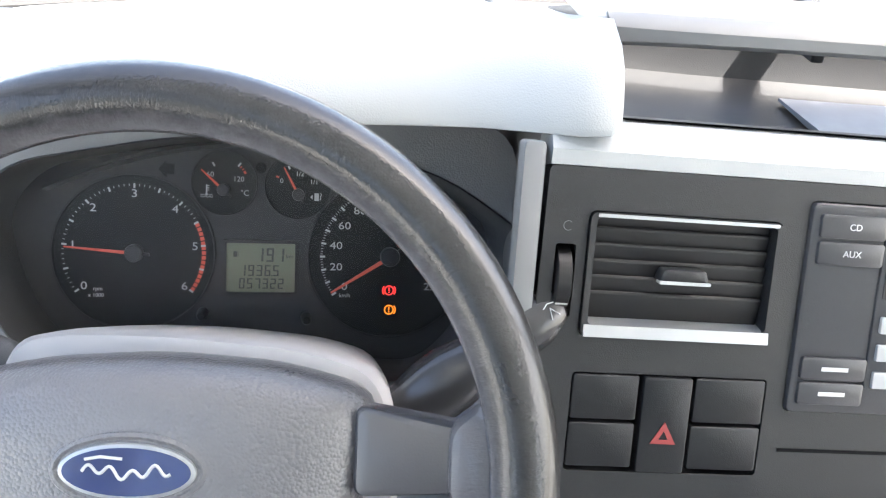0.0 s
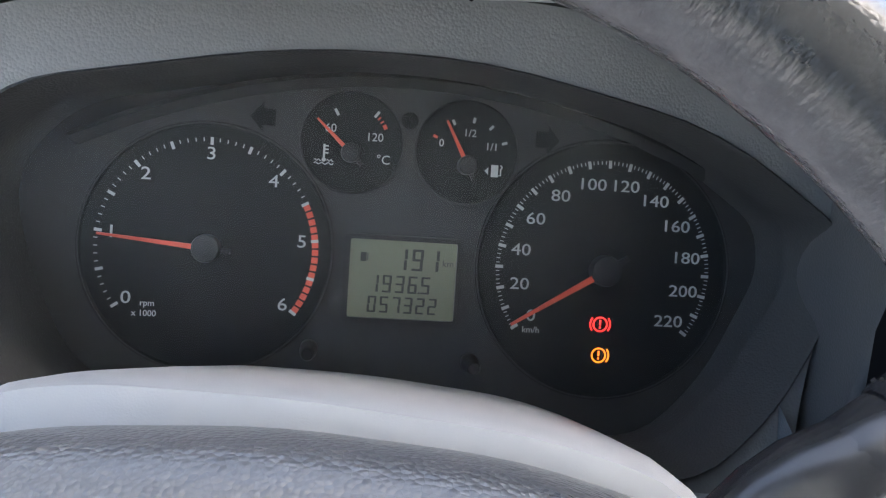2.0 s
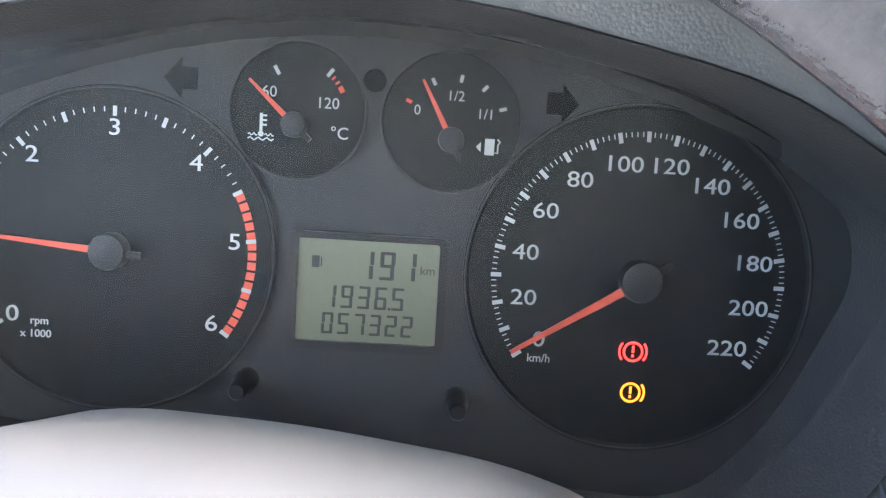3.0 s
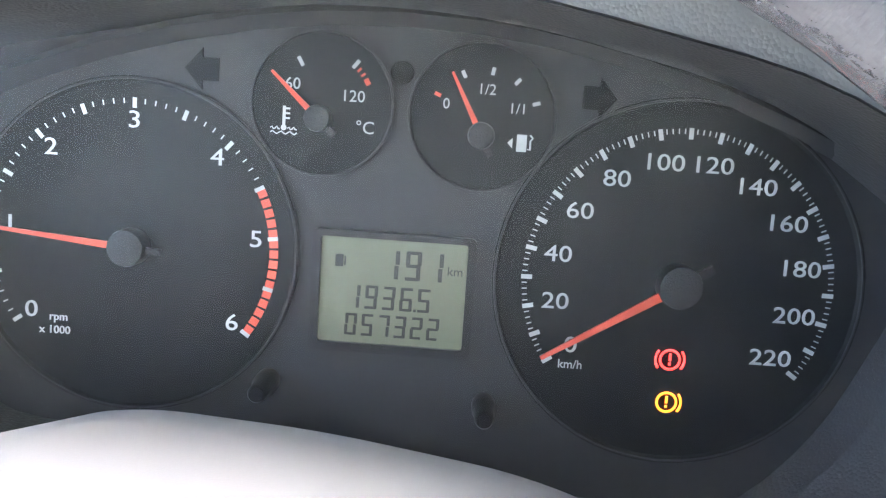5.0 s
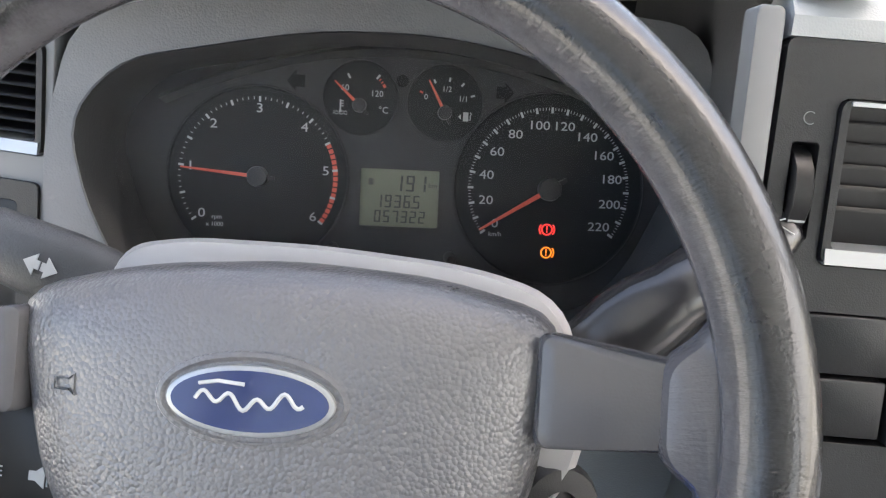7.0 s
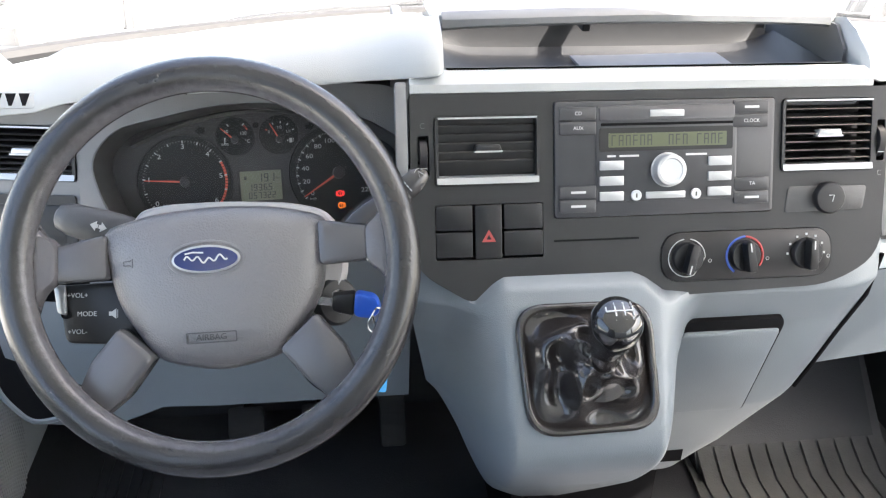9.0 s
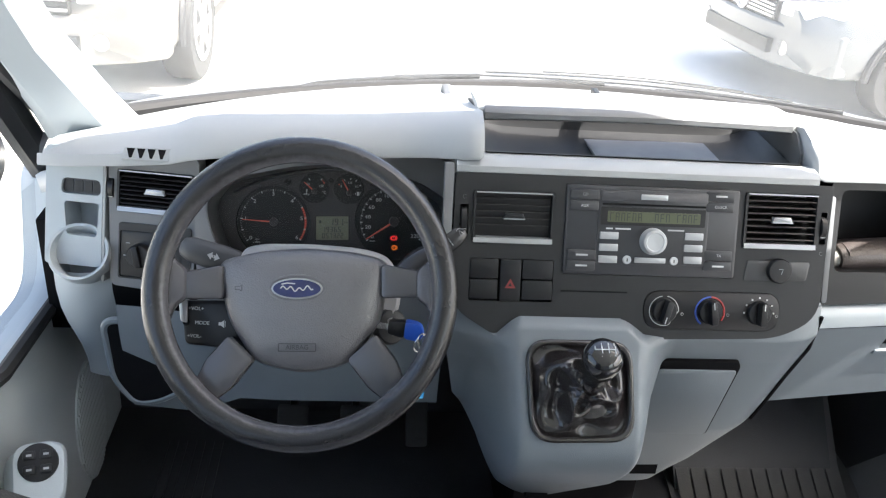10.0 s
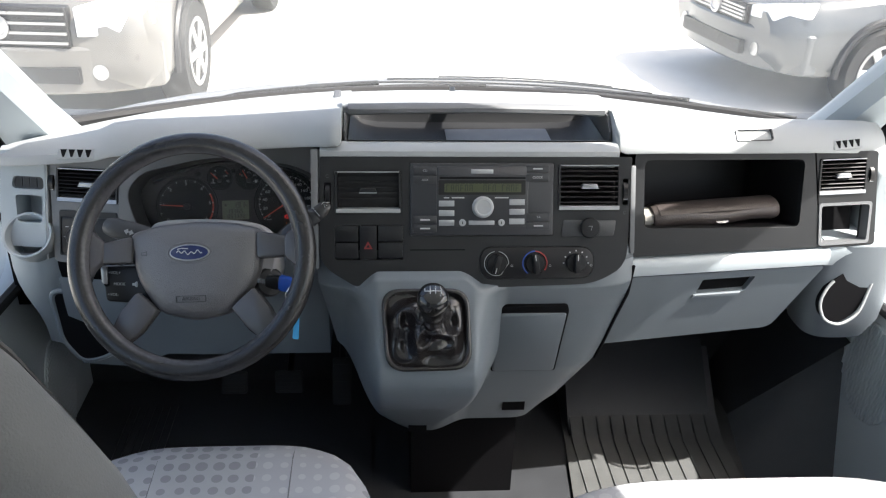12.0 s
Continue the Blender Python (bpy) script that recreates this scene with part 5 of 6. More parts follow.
heater = thing("heater_panel", "black heater panel with three rotary knobs", "heater control", FASCIA)
part("plate", slab(rect(0.0305, 0.2235, -0.1895, -0.1365, 0.024), -0.02, 0.0012, 0.001), BLACK, heater)
HC, HB = surface("cold blue print", (0.03, 0.075, 0.34), 0.5, stain=0), surface("hot red print", (0.34, 0.03, 0.03), 0.5, stain=0)
for i, x in enumerate((0.0590, 0.1240, 0.1940)):
    arcs = ((PRINT, 100, 440, 0.0006),) if i == 0 else (((HC, 90, 235, 0.0013), (HB, -35, 88, 0.0013)) if i == 1 else ())
    for mat, a0, a1, rr in arcs:
        part("arc", tube([(0.0205 * math.cos(radians(a0 + (a1 - a0) * j / 30)), 0.0205 * math.sin(radians(a0 + (a1 - a0) * j / 30)), 0.0014) for j in range(31) if not (i == 0 and 300 < (a0 + (a1 - a0) * j / 30) % 360 < 350)], rr, 5), mat, heater, "coloured scale arc", pose(x, -0.1640, 0))
    if i == 2:
        for a in (150, 120, 90, 60, 30, 0, 180):
            part("mark", box(-0.0012, 0.0012, -0.0012, 0.0012, 0.0012, 0.0015), PRINT, heater, "white sign", pose(x + 0.021 * math.cos(radians(a)), -0.1640 + 0.021 * math.sin(radians(a)), 0), smooth=False)
    for dx, dy in ((0.026, -0.004),):
        part("mark", tube([(0.0018 * math.cos(q), 0.0018 * math.sin(q), 0.0014) for q in [2 * math.pi * j / 10 for j in range(10)]], 0.0003, 4, True), PRINT, heater, "white sign", pose(x + dx, -0.164 + dy, 0))
    kn = part("knob", lathe([(0.0172, 0.001), (0.0168, 0.006), (0.0155, 0.0075), (0.0003, 0.0078)], 32), BLACK, heater, "black rotary knob", pose(x, -0.1640, 0))
    grip = part("grip", slab(rounded([(-0.0048, -0.0165), (0.0048, -0.0165), (0.0042, 0.0165), (-0.0042, 0.0165)], 0.003), 0.006, 0.020, 0.002), BLACK, kn, "upright grip", pose(0, 0, 0, 0, 0, (165, 8, 0)[i]))
    part("pointer", box(-0.0007, 0.0007, 0.006, 0.0155, 0.0200, 0.0203), PRINT, grip, "white pointer", smooth=False)

socket = thing("power_socket", "black round power socket plug with white sign", "power socket", FASCIA @ pose(0.2155, -0.1040, 0))
part("plug", lathe([(0.0160, -0.02), (0.0160, 0.004), (0.0172, 0.0045), (0.0172, 0.0085), (0.0155, 0.0110), (0.0120, 0.0115), (0.0003, 0.0112)], 32), BLACK, socket)
sg = tube([(-0.003, 0.003, 0.0118), (0.003, 0.003, 0.0118), (0.001, -0.004, 0.0118)], 0.0006, 4)
part("sign", sg, PRINT, socket, "white sign")

# light switch beside the driver's vent
light = thing("light_switch", "charcoal rotary headlamp switch panel", "switch", LEFT)
part("plate", slab(rect(-0.0385, 0.0495, -0.1695, -0.1035, 0.004), -0.02, 0.0010, 0.001), DARK, light)
lk = part("knob", lathe([(0.0175, 0.001), (0.0170, 0.010), (0.0155, 0.012), (0.0003, 0.0124)], 32), BLACK, light, "black rotary knob", pose(-0.010, -0.1375, 0))
part("grip", slab(rounded([(-0.005, -0.016), (0.005, -0.016), (0.0042, 0.016), (-0.0042, 0.016)], 0.003), 0.011, 0.020, 0.002), BLACK, lk, m=pose(0, 0, 0, 0, 0, 12))
for x, y in ((-0.031, -0.139), (-0.028, -0.121), (0.014, -0.118)):
    part("mark", box(x - 0.003, x + 0.003, y - 0.0006, y + 0.0006, 0.001, 0.0013), PRINT, light, "white sign", smooth=False)

# ---- gear lever ----
gear = thing("gear_lever", "black gear lever with glossy knob and crumpled leather boot", "gear lever", BOOT)
def even(outline, n):
    """The outline again with n points at even steps."""
    pts = [Vector(p) for p in outline]
    lengths = [(pts[(i + 1) % len(pts)] - p).length for i, p in enumerate(pts)]
    out, total = [], sum(lengths)
    i, gone = 0, 0.0
    for k in range(n):
        want = total * k / n
        while gone + lengths[i] < want:
            gone += lengths[i]
            i += 1
        out.append(pts[i].lerp(pts[(i + 1) % len(pts)], (want - gone) / max(lengths[i], 1e-9)))
    return out


rows = []
N = 96
EDGE = even(FRAME_I, N)
for k in range(28):
    t = k / 27
    row = []
    for i in range(N):
        a = 2 * math.pi * i / N
        ox, oy = EDGE[i]
        ang = math.atan2(oy, ox)
        tx, ty = 0.006 + 0.012 * math.cos(ang), 0.008 + 0.012 * math.sin(ang)
        s = t ** 0.75
        x, y = ox + (tx - ox) * s, oy + (ty - oy) * s
        fold = 0.9 - 1.7 * abs(math.sin(2.0 * ang + 2.4 * t + 0.5 * math.sin(3 * ang))) + 0.5 * math.sin(5 * ang - 6 * t) + 0.6 * math.sin(11 * t + 2 * ang)
        env = math.sin(math.pi * min(1, t * 1.02)) ** 0.8
        z = -0.002 + 0.042 * t ** 1.6 + 0.010 * fold * env + 0.012 * env
        row.append((x + 0.003 * env * math.cos(3 * ang + 4 * t), y + 0.003 * env * math.sin(4 * ang), z))
    rows.append(row)
part("boot", loft(rows, caps=False), LEATHER, gear, "crumpled black leather boot")
part("collar", lathe([(0.034, 0.002), (0.026, 0.010), (0.0195, 0.020), (0.0165, 0.032), (0.0158, 0.042), (0.0145, 0.044), (0.0140, 0.054), (0.0150, 0.064)], 24), LEATHER, gear, "gathered leather neck of the boot", m=pose(0.010, -0.006, 0, -30, -2, 0))
KNOBM = surface("glossy black knob", (0.008, 0.008, 0.009), 0.12, coat=0.6, stain=0.15)
kn = part("knob", lathe([(0.0155, 0.052), (0.0175, 0.060), (0.0215, 0.076), (0.0250, 0.092), (0.0252, 0.103), (0.0225, 0.1120), (0.0150, 0.1172), (0.0003, 0.1190)], 32), KNOBM, gear, "glossy black knob", pose(0.010, -0.006, 0, -30, -2, 0))
pat = box(-0.0125, 0.0125, -0.0006, 0.0006, 0.1180, 0.1194)
for x in (-0.0125, -0.0042, 0.0042, 0.0125):
    box(x - 0.0006, x + 0.0006, -0.0052 if x > -0.01 else 0.0, 0.0052, 0.1180 - 12 * x * x, 0.1194 - 6 * x * x, pat)
plate = part("shift_pattern", pat, PRINT, kn, "white shift pattern", pose(0, 0.002, 0.0, 0, 0, 0))
for text, x, y in (("1", -0.0042, 0.0078), ("3", 0.0042, 0.0078), ("5", 0.0118, 0.0078), ("2", -0.0042, -0.0078), ("4", 0.0042, -0.0078), ("6", 0.0118, -0.0078)):
    words(text, 0.0052, pose(x, y, 0.1178), PRINT, plate)

# ---- loose things on the dash ----
roll = thing("document_pouch", "rolled dark brown leather document pouch lying on the shelf", "pouch", RIGHT @ pose(0.154, -0.1075, -0.052, 0, 0, 1.5) @ Matrix.Diagonal((1.03, 1.16, 1.12, 1)))
HIDE = surface("dark brown hide", (0.055, 0.045, 0.042), 0.45, grain=0.4, grain_size=350, stain=0.25, stain_size=25, kind="voronoi")
secs = []
for k in range(25):
    t = k / 24
    x = -0.118 + 0.232 * t
    e = 1.0 if 0 < k < 24 else 0.9
    secs.append([(x, (0.0195 + 0.0012 * math.sin(7 * t + a)) * e * math.sin(a) * (0.93 + 0.07 * math.cos(5 * t)) + 0.002 * math.sin(9 * t), 0.030 * e * math.cos(a)) for a in [2 * math.pi * i / 24 for i in range(24)]])
part("cover", loft(secs), HIDE, roll)
part("flap", loft([[(-0.110 + 0.220 * t, 0.0212 * math.sin(a) * k, 0.0318 * math.cos(a) * k) for a in [radians(20 + 120 * i / 10) for i in range(11)] for k in (1.0,)] + [(-0.110 + 0.220 * t, 0.0195 * math.sin(a), 0.0300 * math.cos(a)) for a in [radians(140 - 120 * i / 10) for i in range(11)]] for t in [i / 12 for i in range(13)]]), HIDE, roll)
part("papers", loft([[(x, 0.015 * math.sin(a) * (1 + 0.12 * math.sin(5 * a)), 0.022 * math.cos(a)) for a in [2 * math.pi * i / 16 for i in range(16)]] for x in (-0.134, -0.128, -0.115)]), surface("worn paper edges", (0.27, 0.26, 0.24), 0.9, stain=0.5, stain_size=120), roll, "curled paper edges")
part("badge", slab(disc(0, 0, 0.012, 24, 0.0035), 0, 0.001), SATIN, roll, "small oval silver badge", pose(0.006, -0.010, 0.0265, -38, 0, 0))

papers = thing("folded_papers", "folded grey plastic wallet lying in the dash tray", "wallet", pose(0.085, 0.272, 1.4725))
part("sheet", loft([[(x, -0.060, 0.0), (x, 0.055, 0.0), (x, 0.055, 0.003 + 0.001 * math.sin(20 * x)), (x, -0.05, 0.006 + 0.0015 * math.sin(35 * x)), (x, -0.062, 0.004)] for x in [-0.10 + 0.19 * i / 12 for i in range(13)]]), surface("grey wallet plastic", (0.26, 0.265, 0.28), 0.4, stain=0.3, stain_size=30), papers)

# ---- floor, mats, pedals ----
MAT = surface("grey black ribbed rubber", (0.070, 0.072, 0.072), 0.55, grain=0.5, grain_size=260, stain=0.35, stain_size=12)
mat = thing("floor_mat", "ribbed black rubber mat in the passenger's footwell", "floor mat", pose(0, 0, 0.702))
part("base", slab(rounded([(0.22, -0.45), (0.80, -0.45), (0.80, 0.50), (0.30, 0.50)], 0.03), 0.0, 0.006), MAT, mat)
for k in range(11):
    x = 0.318 + k * 0.0325
    part("rib", loft([[(x - 0.0150, y, 0.006 + zz), (x - 0.0138, y, 0.0095 + zz), (x + 0.0138, y, 0.0095 + zz), (x + 0.0150, y, 0.006 + zz)] for y, zz in ((-0.42, 0.0), (0.34, 0.0), (0.40, 0.03), (0.52, 0.14))]), MAT, mat)
step = part("kick_plate", loft([[(x, 0.36, 0.70), (x, 0.62, 0.70), (x, 0.62, 0.93), (x, 0.55, 0.90)] for x in (0.30, 0.64)]), CARPET)
structure(step, "sloping black carpeted toe board", "floor")
wheel_arch = part("wheel_arch", loft([[(0.66 + 0.02 * math.sin(a), 0.20 + 0.42 * math.cos(a) ** 2 * 0, 0.70)] + [(0.70 + 0.05 * k, 0.26 + 0.06 * (3 - k), 0.70 + 0.11 * k) for k in range(4)] + [(0.86, 0.30, 1.02), (0.86, 0.20, 0.70)] for a in (0.0, 1.0)] + [[(0.66, 0.62, 0.70)] + [(0.70 + 0.05 * k, 0.62, 0.70 + 0.11 * k) for k in range(4)] + [(0.86, 0.62, 1.02), (0.86, 0.62, 0.70)]]), CARPET)
structure(wheel_arch, "black carpeted wheel arch in the footwell", "floor")
dmat = thing("floor_mat", "worn black rubber mat in the driver's footwell", "floor mat", pose(0, 0, 0.702))
part("base", slab(rounded([(-0.80, -0.45), (-0.16, -0.45), (-0.16, 0.55), (-0.80, 0.55)], 0.03), 0.0, 0.006), CARPET, dmat)
for k in range(7):
    part("rib", box(-0.74 + k * 0.018, -0.732 + k * 0.018, -0.30, 0.50, 0.006, 0.011), CARPET, dmat)
for x, name, w, h in ((-0.479, "clutch_pedal", 0.030, 0.026), (-0.353, "brake_pedal", 0.032, 0.026), (-0.230, "throttle_pedal", 0.022, 0.055)):
    pd = thing(name, "worn black rubber " + name.replace("_", " "), "pedal", at_frame((x, 0.47, 0.80), 40))
    pad = part("pad", slab(rect(-w, w, -h, h, 0.008), -0.006, 0.006, 0.003), RUBBER, pd)
    for k in range(-2, 3):
        part("tread", box(-w * 0.8, w * 0.8, k * h * 0.36 - 0.002, k * h * 0.36 + 0.002, 0.006, 0.0085), RUBBER, pad)
    part("arm", tube([(0, 0, -0.006), (0, 0.06, -0.06), (0, 0.25, -0.11)], 0.009, 8), BLACK, pd)

# ---- seats: cloth with printed dots ----
CLOTH = surface("grey dotted seat cloth", (0.34, 0.345, 0.365), 0.92, grain=0.5, grain_size=700, stain=0.1)
nt = CLOTH.node_tree
bsdf = nt.nodes["Principled BSDF"]
base_out = bsdf.inputs["Base Color"].links[0].from_socket
co = nt.nodes.new("ShaderNodeTexCoord")
mapn = nt.nodes.new("ShaderNodeMapping")
mapn.inputs["Scale"].default_value = (38.0, 38.0, 0.0)
nt.links.new(co.outputs["Object"], mapn.inputs["Vector"])
vor = node(nt, "ShaderNodeTexVoronoi", Scale=1.0, Randomness=0.12)
vor.voronoi_dimensions = "2D"
nt.links.new(mapn.outputs[0], vor.inputs["Vector"])
sizes = node(nt, "ShaderNodeTexNoise", Scale=0.14, Detail=1.0)
nt.links.new(mapn.outputs[0], sizes.inputs["Vector"])
lim = node(nt, "ShaderNodeMapRange")
lim.inputs["From Min"].default_value, lim.inputs["From Max"].default_value, lim.inputs["To Min"].default_value, lim.inputs["To Max"].default_value = 0.3, 0.7, 0.16, 0.46
nt.links.new(sizes.outputs["Fac"], lim.inputs["Value"])
less = nt.nodes.new("ShaderNodeMath")
less.operation = "LESS_THAN"
nt.links.new(vor.outputs["Distance"], less.inputs[0])
nt.links.new(lim.outputs[0], less.inputs[1])
dot = nt.nodes.new("ShaderNodeMixRGB")
axis = nt.nodes.new("ShaderNodeSeparateXYZ")
nt.links.new(co.outputs["Object"], axis.inputs[0])
lane = node(nt, "ShaderNodeMath")
lane.operation = "PINGPONG"
lane.inputs[1].default_value = 0.25
nt.links.new(axis.outputs["X"], lane.inputs[0])
pale_lane = nt.nodes.new("ShaderNodeMath")
pale_lane.operation = "GREATER_THAN"
pale_lane.inputs[1].default_value = 0.165
nt.links.new(lane.outputs[0], pale_lane.inputs[0])
dot_colour = nt.nodes.new("ShaderNodeMixRGB")
dot_colour.inputs[1].default_value, dot_colour.inputs[2].default_value = (0.235, 0.24, 0.255, 1), (0.40, 0.405, 0.42, 1)
nt.links.new(pale_lane.outputs[0], dot_colour.inputs[0])
nt.links.new(dot_colour.outputs[0], dot.inputs[2])
nt.links.new(less.outputs[0], dot.inputs[0])
nt.links.new(base_out, dot.inputs[1])
nt.links.new(dot.outputs[0], bsdf.inputs["Base Color"])
PLAIN = surface("plain grey seat cloth", (0.135, 0.137, 0.142), 0.92, grain=0.7, grain_size=500, stain=0.15)


def seat(name, x0, x1, label, backs, yf):
    s = thing(name, label, "seat", pose(0, 0, 0.70))
    secs = []
    for k in range(21):
        t = k / 20
        x = x0 + (x1 - x0) * t
        c = abs(2 * t - 1)
        e = 1 - c ** 5
        f = yf - 0.16 * c ** 5
        top = 0.343 + 0.035 * e + 0.012 * smooth(0.6, 0.85, c)
        secs.append([(x, -0.66, 0.18), (x, -0.66, top - 0.03), (x, -0.45, top - 0.035), (x, f - 0.16, top - 0.010), (x, f - 0.08, top - 0.006), (x, f - 0.035, top - 0.018), (x, f - 0.008, top - 0.045), (x, f, top - 0.09), (x, f - 0.02, 0.20), (x, f - 0.06, 0.18)])
    cu = part("cushion", loft(secs), CLOTH, s, "grey cloth cushion with darker dots")
    for t in (0.3, 0.72):
        x = x0 + (x1 - x0) * t
        part("stitching", tube([(x, yf - 0.040, 0.3585), (x, yf - 0.082, 0.3705), (x, yf - 0.16, 0.3670), (x, -0.45, 0.3425), (x, -0.6, 0.345)], 0.0013, 5), PLAIN, cu)
    part("plinth", box(x0 + 0.06, x1 - 0.06, -0.62, yf - 0.14, 0.0, 0.18), BLACK, s)
    for bx, half, headrest in backs:
        rings = []
        for z, w, y0, th in ((0.30, 0.225, -0.60, 0.12), (0.55, 0.225, -0.655, 0.13), (0.75, 0.200, -0.70, 0.125), (0.90, 0.166, -0.735, 0.115), (0.96, 0.145, -0.750, 0.112), (1.00, 0.126, -0.757, 0.11), (1.04, 0.101, -0.768, 0.10), (1.075, 0.070, -0.780, 0.08), (1.095, 0.040, -0.790, 0.055), (1.102, 0.015, -0.80, 0.03)):
            w *= half
            y0 += 0.028
            rings.append([(bx + w * (abs(math.cos(a)) ** 0.6) * math.copysign(1, math.cos(a)), y0 - th / 2 + th / 2 * (abs(math.sin(a)) ** 0.7) * math.copysign(1, math.sin(a)), z) for a in [2 * math.pi * i / 36 for i in range(36)]])
        bk = part("backrest", loft(rings), PLAIN, s, "plain grey cloth backrest")
        for k in (4, 14):
            part("piping", tube([(r[k][0], r[k][1] + 0.001, r[k][2]) for r in rings[:-1]], 0.0035, 6), DARK, bk, "dark piping")
    return s


seat("driver_seat", -0.645, -0.135, "grey cloth driver's seat with printed dot pattern", ((-0.475, 1.0, False),), -0.033)
seat("passenger_seat", 0.065, 0.83, "grey cloth twin passenger seat with printed dot pattern", (), -0.138)

# ---- door furniture ----
POD = at_frame((-0.790, 0.031, 1.077), 50, 12)
sw = thing("window_switch", "round black window switch pad on the door pod", "switch", POD)
part("plate", slab(disc(0, 0, 0.0265, 32, 0.0265), -0.004, 0.004, 0.002), BLACK, sw)
for x, y in ((-0.011, 0.010), (0.011, 0.010), (-0.011, -0.010), (0.011, -0.010)):
    b = part("button", slab(rect(x - 0.008, x + 0.008, y - 0.006, y + 0.006, 0.003), 0.003, 0.0065, 0.0015), DARK, sw)
    part("mark", box(x - 0.0035, x + 0.0035, y - 0.0015, y + 0.0015, 0.0065, 0.0068), PRINT, b, "white sign", smooth=False)
pod = rounded([(-0.034, -0.060), (0.034, -0.060), (0.036, 0.030), (-0.036, 0.030)], 0.026, 6)
part("switch_mount", loft([[(x * k + dx, y * k + 0.02 * (k - 1), z) for x, y in pod] for k, dx, z in ((0.80, 0, -0.0005), (0.92, 0, -0.0025), (0.985, 0, -0.008), (1.0, 0, -0.016), (1.04, -0.01, -0.05), (1.12, -0.03, -0.11))]), DOORM, bpy.data.objects["door_1"], "pale pod that carries the window switches", POD)

# ---- outside: ground, bonnet, wipers, mirror, parked cars ----
YARD = surface("pale concrete yard", (0.52, 0.51, 0.48), 0.85, grain=0.4, grain_size=60, stain=0.2, stain_size=0.7)
ground = part("ground", sheet([[(x, y, 0.0) for x in (-400, -8, 0, 8, 400)] for y in (-400, -6, 3, 12, 400)]), YARD, smooth=False)
structure(ground, "sunlit pale concrete yard", "ground")
rows = []
for k in range(9):
    t = k / 8
    rows.append([(x, bow_y(x) + 0.10 + 0.60 * t, 1.405 + 0.012 * math.sin(2.5 * t) - 0.13 * t - 0.22 * t ** 3 - 0.06 * (x / 0.85) ** 2) for x in [-0.88 + 1.76 * i / 16 for i in range(17)]])
bonnet = part("bonnet", sheet(rows), WHITE)
tagged(bonnet, "white painted van bonnet below the windscreen", "bonnet")
mod = bonnet.modifiers.new("thick", "SOLIDIFY")
mod.thickness = 0.03
cowl = part("cowl", sheet([[(x, bow_y(x) + dy, z - 0.03 * (x / 0.86) ** 4) for x in [-0.86 + 1.72 * i / 16 for i in range(17)]] for dy, z in ((0.058, 1.412), (0.070, 1.430), (0.090, 1.441), (0.125, 1.444), (0.16, 1.438), (0.18, 1.42))]), MID)
tagged(cowl, "grey ribbed plastic scuttle at the foot of the windscreen", "scuttle")
for dy, z, x0, x1 in ((0.080, 1.4395, -0.70, 0.72), (0.100, 1.4445, -0.30, 0.60), (0.120, 1.4465, -0.12, 0.48), (0.142, 1.4445, 0.0, 0.40)):
    part("rib", tube([(x, bow_y(x) + dy + 0.004 * math.sin(9 * x + 40 * dy), z - 0.03 * (x / 0.86) ** 4) for x in [x0 + (x1 - x0) * i / 24 for i in range(25)]], 0.0022, 6), DARK, cowl)


def wiper_arm(x0, x1):
    w = thing("windscreen_wiper", "black windscreen wiper resting on the glass", "wiper", group="windscreen wipers")
    pts = []
    for i in range(13):
        t = i / 12
        x = x0 + (x1 - x0) * t
        pts.append((x, bow_y(x) + 0.052 - 0.022 * t, 1.437 + 0.022 * t))
    part("blade", tube(pts[3:], 0.0045, 8), RUBBER, w)
    part("arm", tube([(x0, bow_y(x0) + 0.07, 1.42), (x0 + (x1 - x0) * 0.1, bow_y(x0) + 0.07, 1.44)] + [(x, y + 0.014, z + 0.006) for x, y, z in pts[3:9]], 0.0055, 8), BLACK, w)
    part("spindle", lathe([(0.018, -0.01), (0.018, 0.012), (0.010, 0.018), (0.0005, 0.019)], 16), BLACK, w, m=pose(x0, bow_y(x0) + 0.07, 1.415))


wiper_arm(-0.62, 0.10)
wiper_arm(0.16, 0.72)

mirror = thing("door_mirror", "black door mirror with silvery glass outside the window", "mirror", pose(-1.16, 0.46, 1.30, 0, 0, 14))
part("housing", slab(rounded([(-0.11, -0.19), (0.10, -0.19), (0.11, 0.19), (-0.10, 0.19)], 0.05), -0.09, 0.0, 0.02), BLACK, mirror, m=Matrix(((1, 0, 0, 0), (0, 0, -1, 0), (0, 1, 0, 0), (0, 0, 0, 1))))
part("glass", slab(rounded([(-0.095, -0.02), (0.088, -0.02), (0.095, 0.175), (-0.088, 0.175)], 0.035), 0.0, 0.003), surface("mirror silver", (0.9, 0.9, 0.9), 0.03, metal=1.0, stain=0), mirror, "mirror glass", Matrix(((1, 0, 0, 0), (0, 0, -1, 0), (0, 1, 0, 0), (0, 0, 0, 1))))
part("lower_glass", slab(rounded([(-0.088, -0.17), (0.080, -0.17), (0.085, -0.04), (-0.086, -0.04)], 0.03), 0.0, 0.003), surface("wide angle silver", (0.85, 0.85, 0.85), 0.05, metal=1.0, stain=0), mirror, "wide angle glass", Matrix(((1, 0, 0, 0), (0, 0, -1, 0), (0, 1, 0, 0), (0, 0, 0, 1))))
part("arm", tube([(0.08, 0.0, 0.05), (0.13, 0.01, 0.02), (0.17, 0.03, 0.0)], [0.05, 0.045, 0.06], 10), BLACK, mirror)


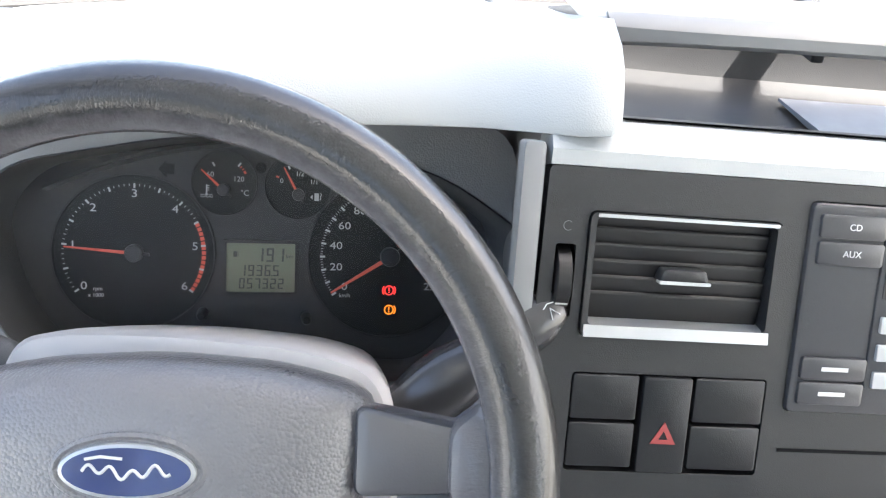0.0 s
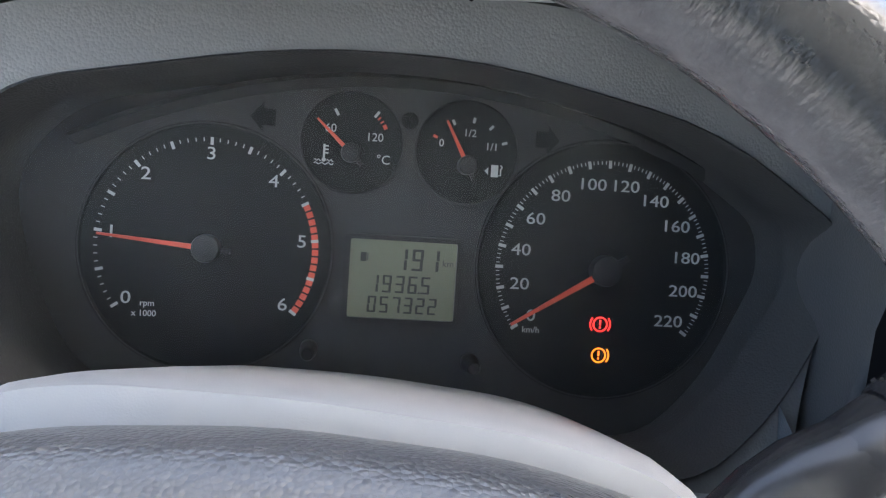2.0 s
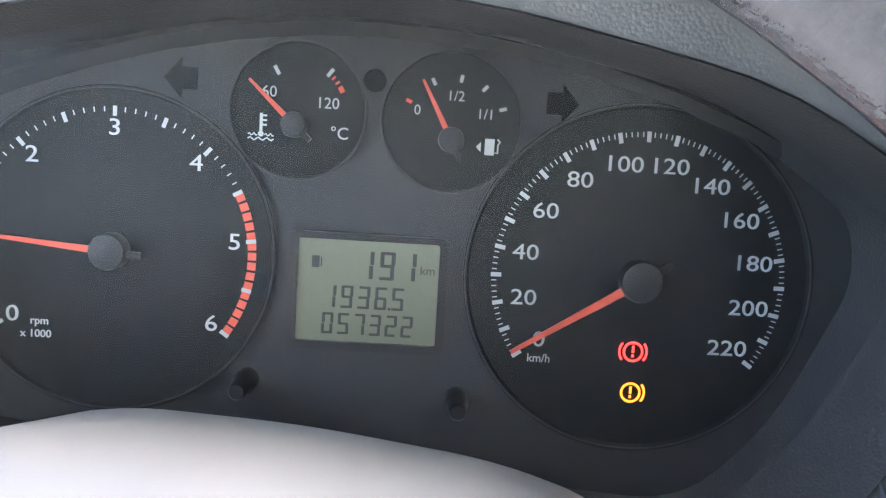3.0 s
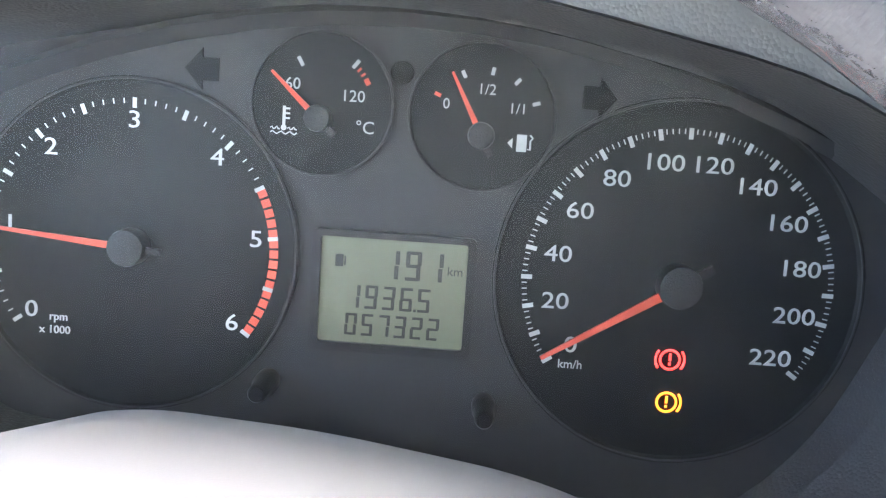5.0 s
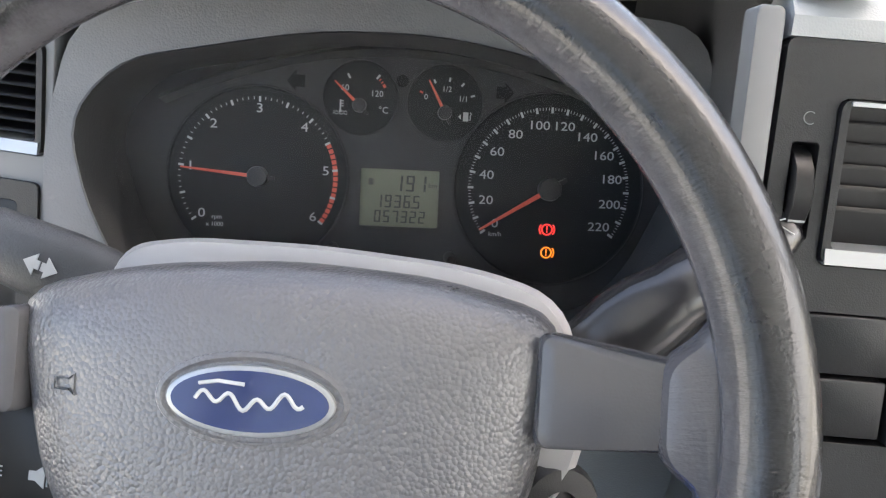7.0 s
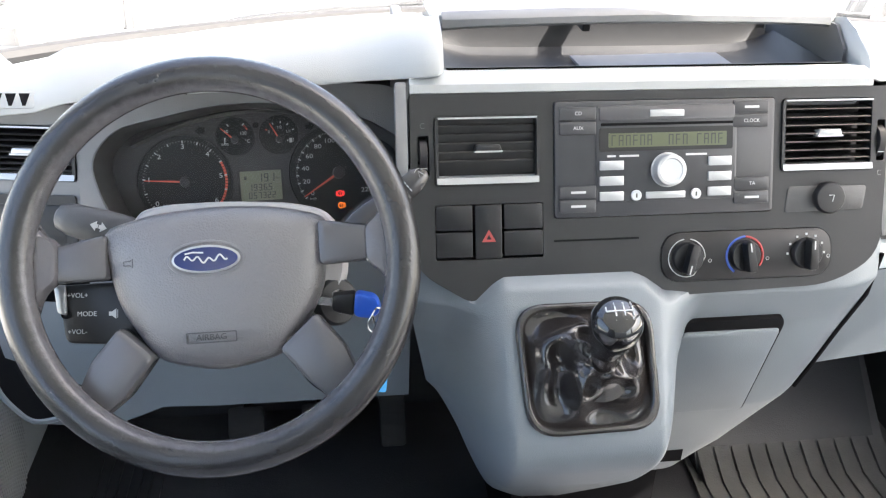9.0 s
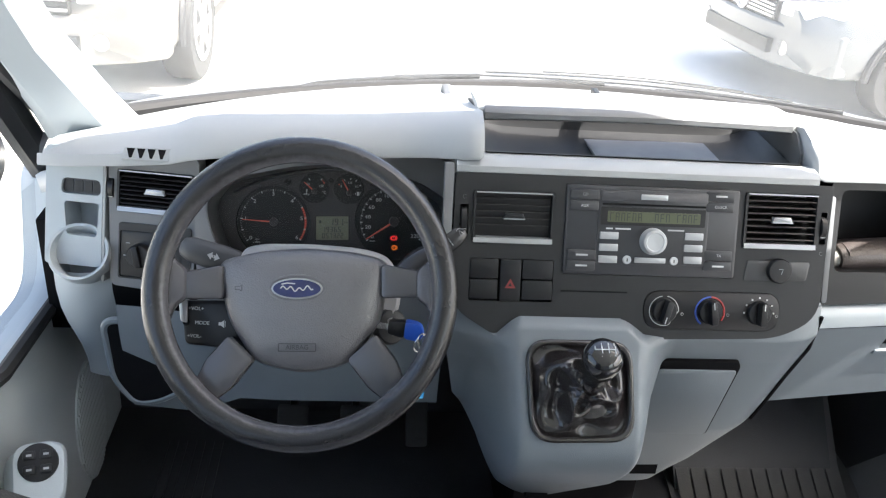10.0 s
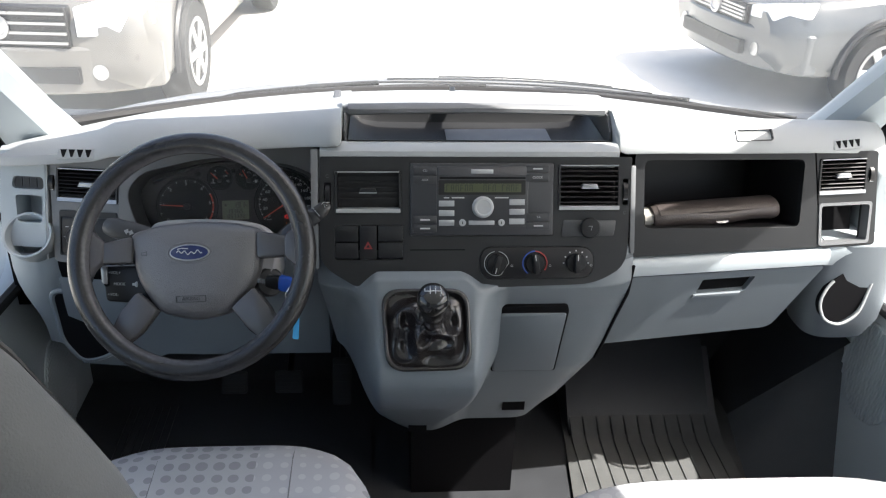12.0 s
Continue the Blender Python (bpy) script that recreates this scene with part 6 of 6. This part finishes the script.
def parked_car(name, label, m, paint, length, width, hood_z, roof_z, tyre_r, pickup):
    """A parked car; its nose points along -y of its own frame."""
    car = thing(name, label, "car", m)
    hw = width / 2
    prof = [(0.0, 0.42, 0.72, hw * 0.80), (0.10, 0.32, hood_z - 0.16, hw * 0.94), (0.35, 0.28, hood_z - 0.07, hw), (1.25, 0.28, hood_z + 0.02, hw), (1.40, 0.28, hood_z + 0.05, hw), (length - 0.3, 0.3, hood_z + 0.05, hw), (length, 0.4, hood_z - 0.05, hw * 0.92)]
    secs = []
    for y, z0, z1, w in prof:
        secs.append([(-w * 0.92, y, z0), (-w, y, z0 + 0.1), (-w, y, (z0 + z1) / 2), (-w * 0.97, y, z1 - 0.08), (-w * 0.86, y, z1), (0, y, z1 + 0.02), (w * 0.86, y, z1), (w * 0.97, y, z1 - 0.08), (w, y, (z0 + z1) / 2), (w, y, z0 + 0.1), (w * 0.92, y, z0)])
    part("body", loft(secs), paint, car)
    cab = []
    for y, z, w in ((1.25, hood_z + 0.02, hw * 0.90), (1.95, roof_z, hw * 0.72), (3.2, roof_z, hw * 0.72), (3.7 if pickup else length - 0.5, hood_z + 0.03, hw * 0.88)):
        cab.append([(-w, y, z), (w, y, z), (w, y + 0.01, hood_z), (-w, y + 0.01, hood_z)])
    part("cabin", loft(cab), surface(name + " tinted glass", (0.03, 0.035, 0.04), 0.08, stain=0.1), car, "dark glazed cabin")
    CH = surface(name + " bright trim", (0.42, 0.42, 0.43), 0.3, metal=0.8, stain=0.1)
    GR = surface(name + " black grille", (0.02, 0.02, 0.022), 0.5, stain=0.1)
    gr = part("grille", box(-hw * 0.46, hw * 0.46, -0.035, 0.05, 0.60, hood_z - 0.17), GR, car, bevel=0.01)
    for k in range(4):
        z = 0.63 + k * (hood_z - 0.84) / 3
        part("bar", box(-hw * 0.45, hw * 0.45, -0.05, -0.03, z - 0.008, z + 0.008), CH, gr)
    part("emblem", lathe([(0.075, 0.0), (0.075, 0.015), (0.055, 0.02), (0.05, 0.01), (0.0005, 0.01)], 28), CH, gr, "plain round emblem", pose(0, -0.05, (0.60 + hood_z - 0.17) / 2, 90, 0, 0))
    for s in (-1, 1):
        part("headlight", loft([[(s * hw * 0.50, -0.02, z0), (s * hw * 0.78, 0.02, z0 + 0.01), (s * hw * 0.965, 0.22, z0 + 0.05), (s * hw * 0.90, 0.30, z0 + 0.07)] for z0 in (0.66, hood_z - 0.17)]), surface(name + " lamp glass", (0.7, 0.72, 0.74), 0.12, stain=0.15), car, "clear headlight", bevel=0.01)
        part("fog_lamp", lathe([(0.05, 0), (0.05, 0.02), (0.0005, 0.025)], 20), CH, car, m=pose(s * hw * 0.62, 0.015, 0.44, 90, 0, 0))
    part("bumper", loft([[(x, -0.06 + 0.30 * (abs(x) / hw) ** 3, z) for x in [-hw * 0.98 + hw * 1.96 * i / 12 for i in range(13)]] + [(x, 0.10 + 0.26 * (abs(x) / hw) ** 3, z) for x in [hw * 0.98 - hw * 1.96 * i / 12 for i in range(13)]] for z in (0.30, 0.36, 0.54, 0.60)]), paint, car, bevel=0.02)
    part("lower_grille", box(-hw * 0.5, hw * 0.5, -0.068, 0.0, 0.38, 0.48), GR, car)
    for s in (-1, 1):
        for y in (0.85, length - 0.95):
            w = part("wheel", lathe([(tyre_r * 0.62, -0.10), (tyre_r * 0.95, -0.105), (tyre_r, -0.08), (tyre_r, 0.08), (tyre_r * 0.95, 0.105), (tyre_r * 0.66, 0.10)], 40), RUBBER, car, "black tyre", pose(s * (hw - 0.06), y, tyre_r, 0, 90 * s, 0))
            part("rim", lathe([(tyre_r * 0.66, 0.09), (tyre_r * 0.66, 0.108), (tyre_r * 0.60, 0.112), (tyre_r * 0.57, 0.103), (tyre_r * 0.55, 0.03), (tyre_r * 0.22, 0.03), (tyre_r * 0.20, 0.118), (0.0005, 0.12)], 40), CH, w, "silver wheel")
            for k in range(6):
                part("spoke", box(-0.032, 0.032, tyre_r * 0.16, tyre_r * 0.60, 0.090, 0.114), CH, w, m=pose(0, 0, 0, 0, 0, 60 * k), bevel=0.006)
            arch = tube([(s * (hw + 0.004), y + (tyre_r + 0.05) * math.cos(q), tyre_r + (tyre_r + 0.05) * math.sin(q)) for q in [radians(-5 + 190 * i / 20) for i in range(21)]], 0.03, 8)
            part("wheel_arch", arch, GR, car, "dark wheel arch edge")
    return car


SAND = surface("grey beige car paint", (0.118, 0.114, 0.108), 0.3, coat=0.5, stain=0.06)
SLATE = surface("grey blue car paint", (0.082, 0.088, 0.094), 0.3, coat=0.5, stain=0.06)
parked_car("pickup_truck", "dusty grey beige parked pickup truck facing the van", pose(-2.48, 4.33, 0, 0, 0, -3.5), SAND, 5.0, 1.85, 1.02, 1.75, 0.37, True)
parked_car("parked_car", "dark grey blue parked hatchback standing at an angle", pose(2.54, 5.61, 0, 0, 0, -80), SLATE, 4.3, 1.75, 0.92, 1.45, 0.32, False)
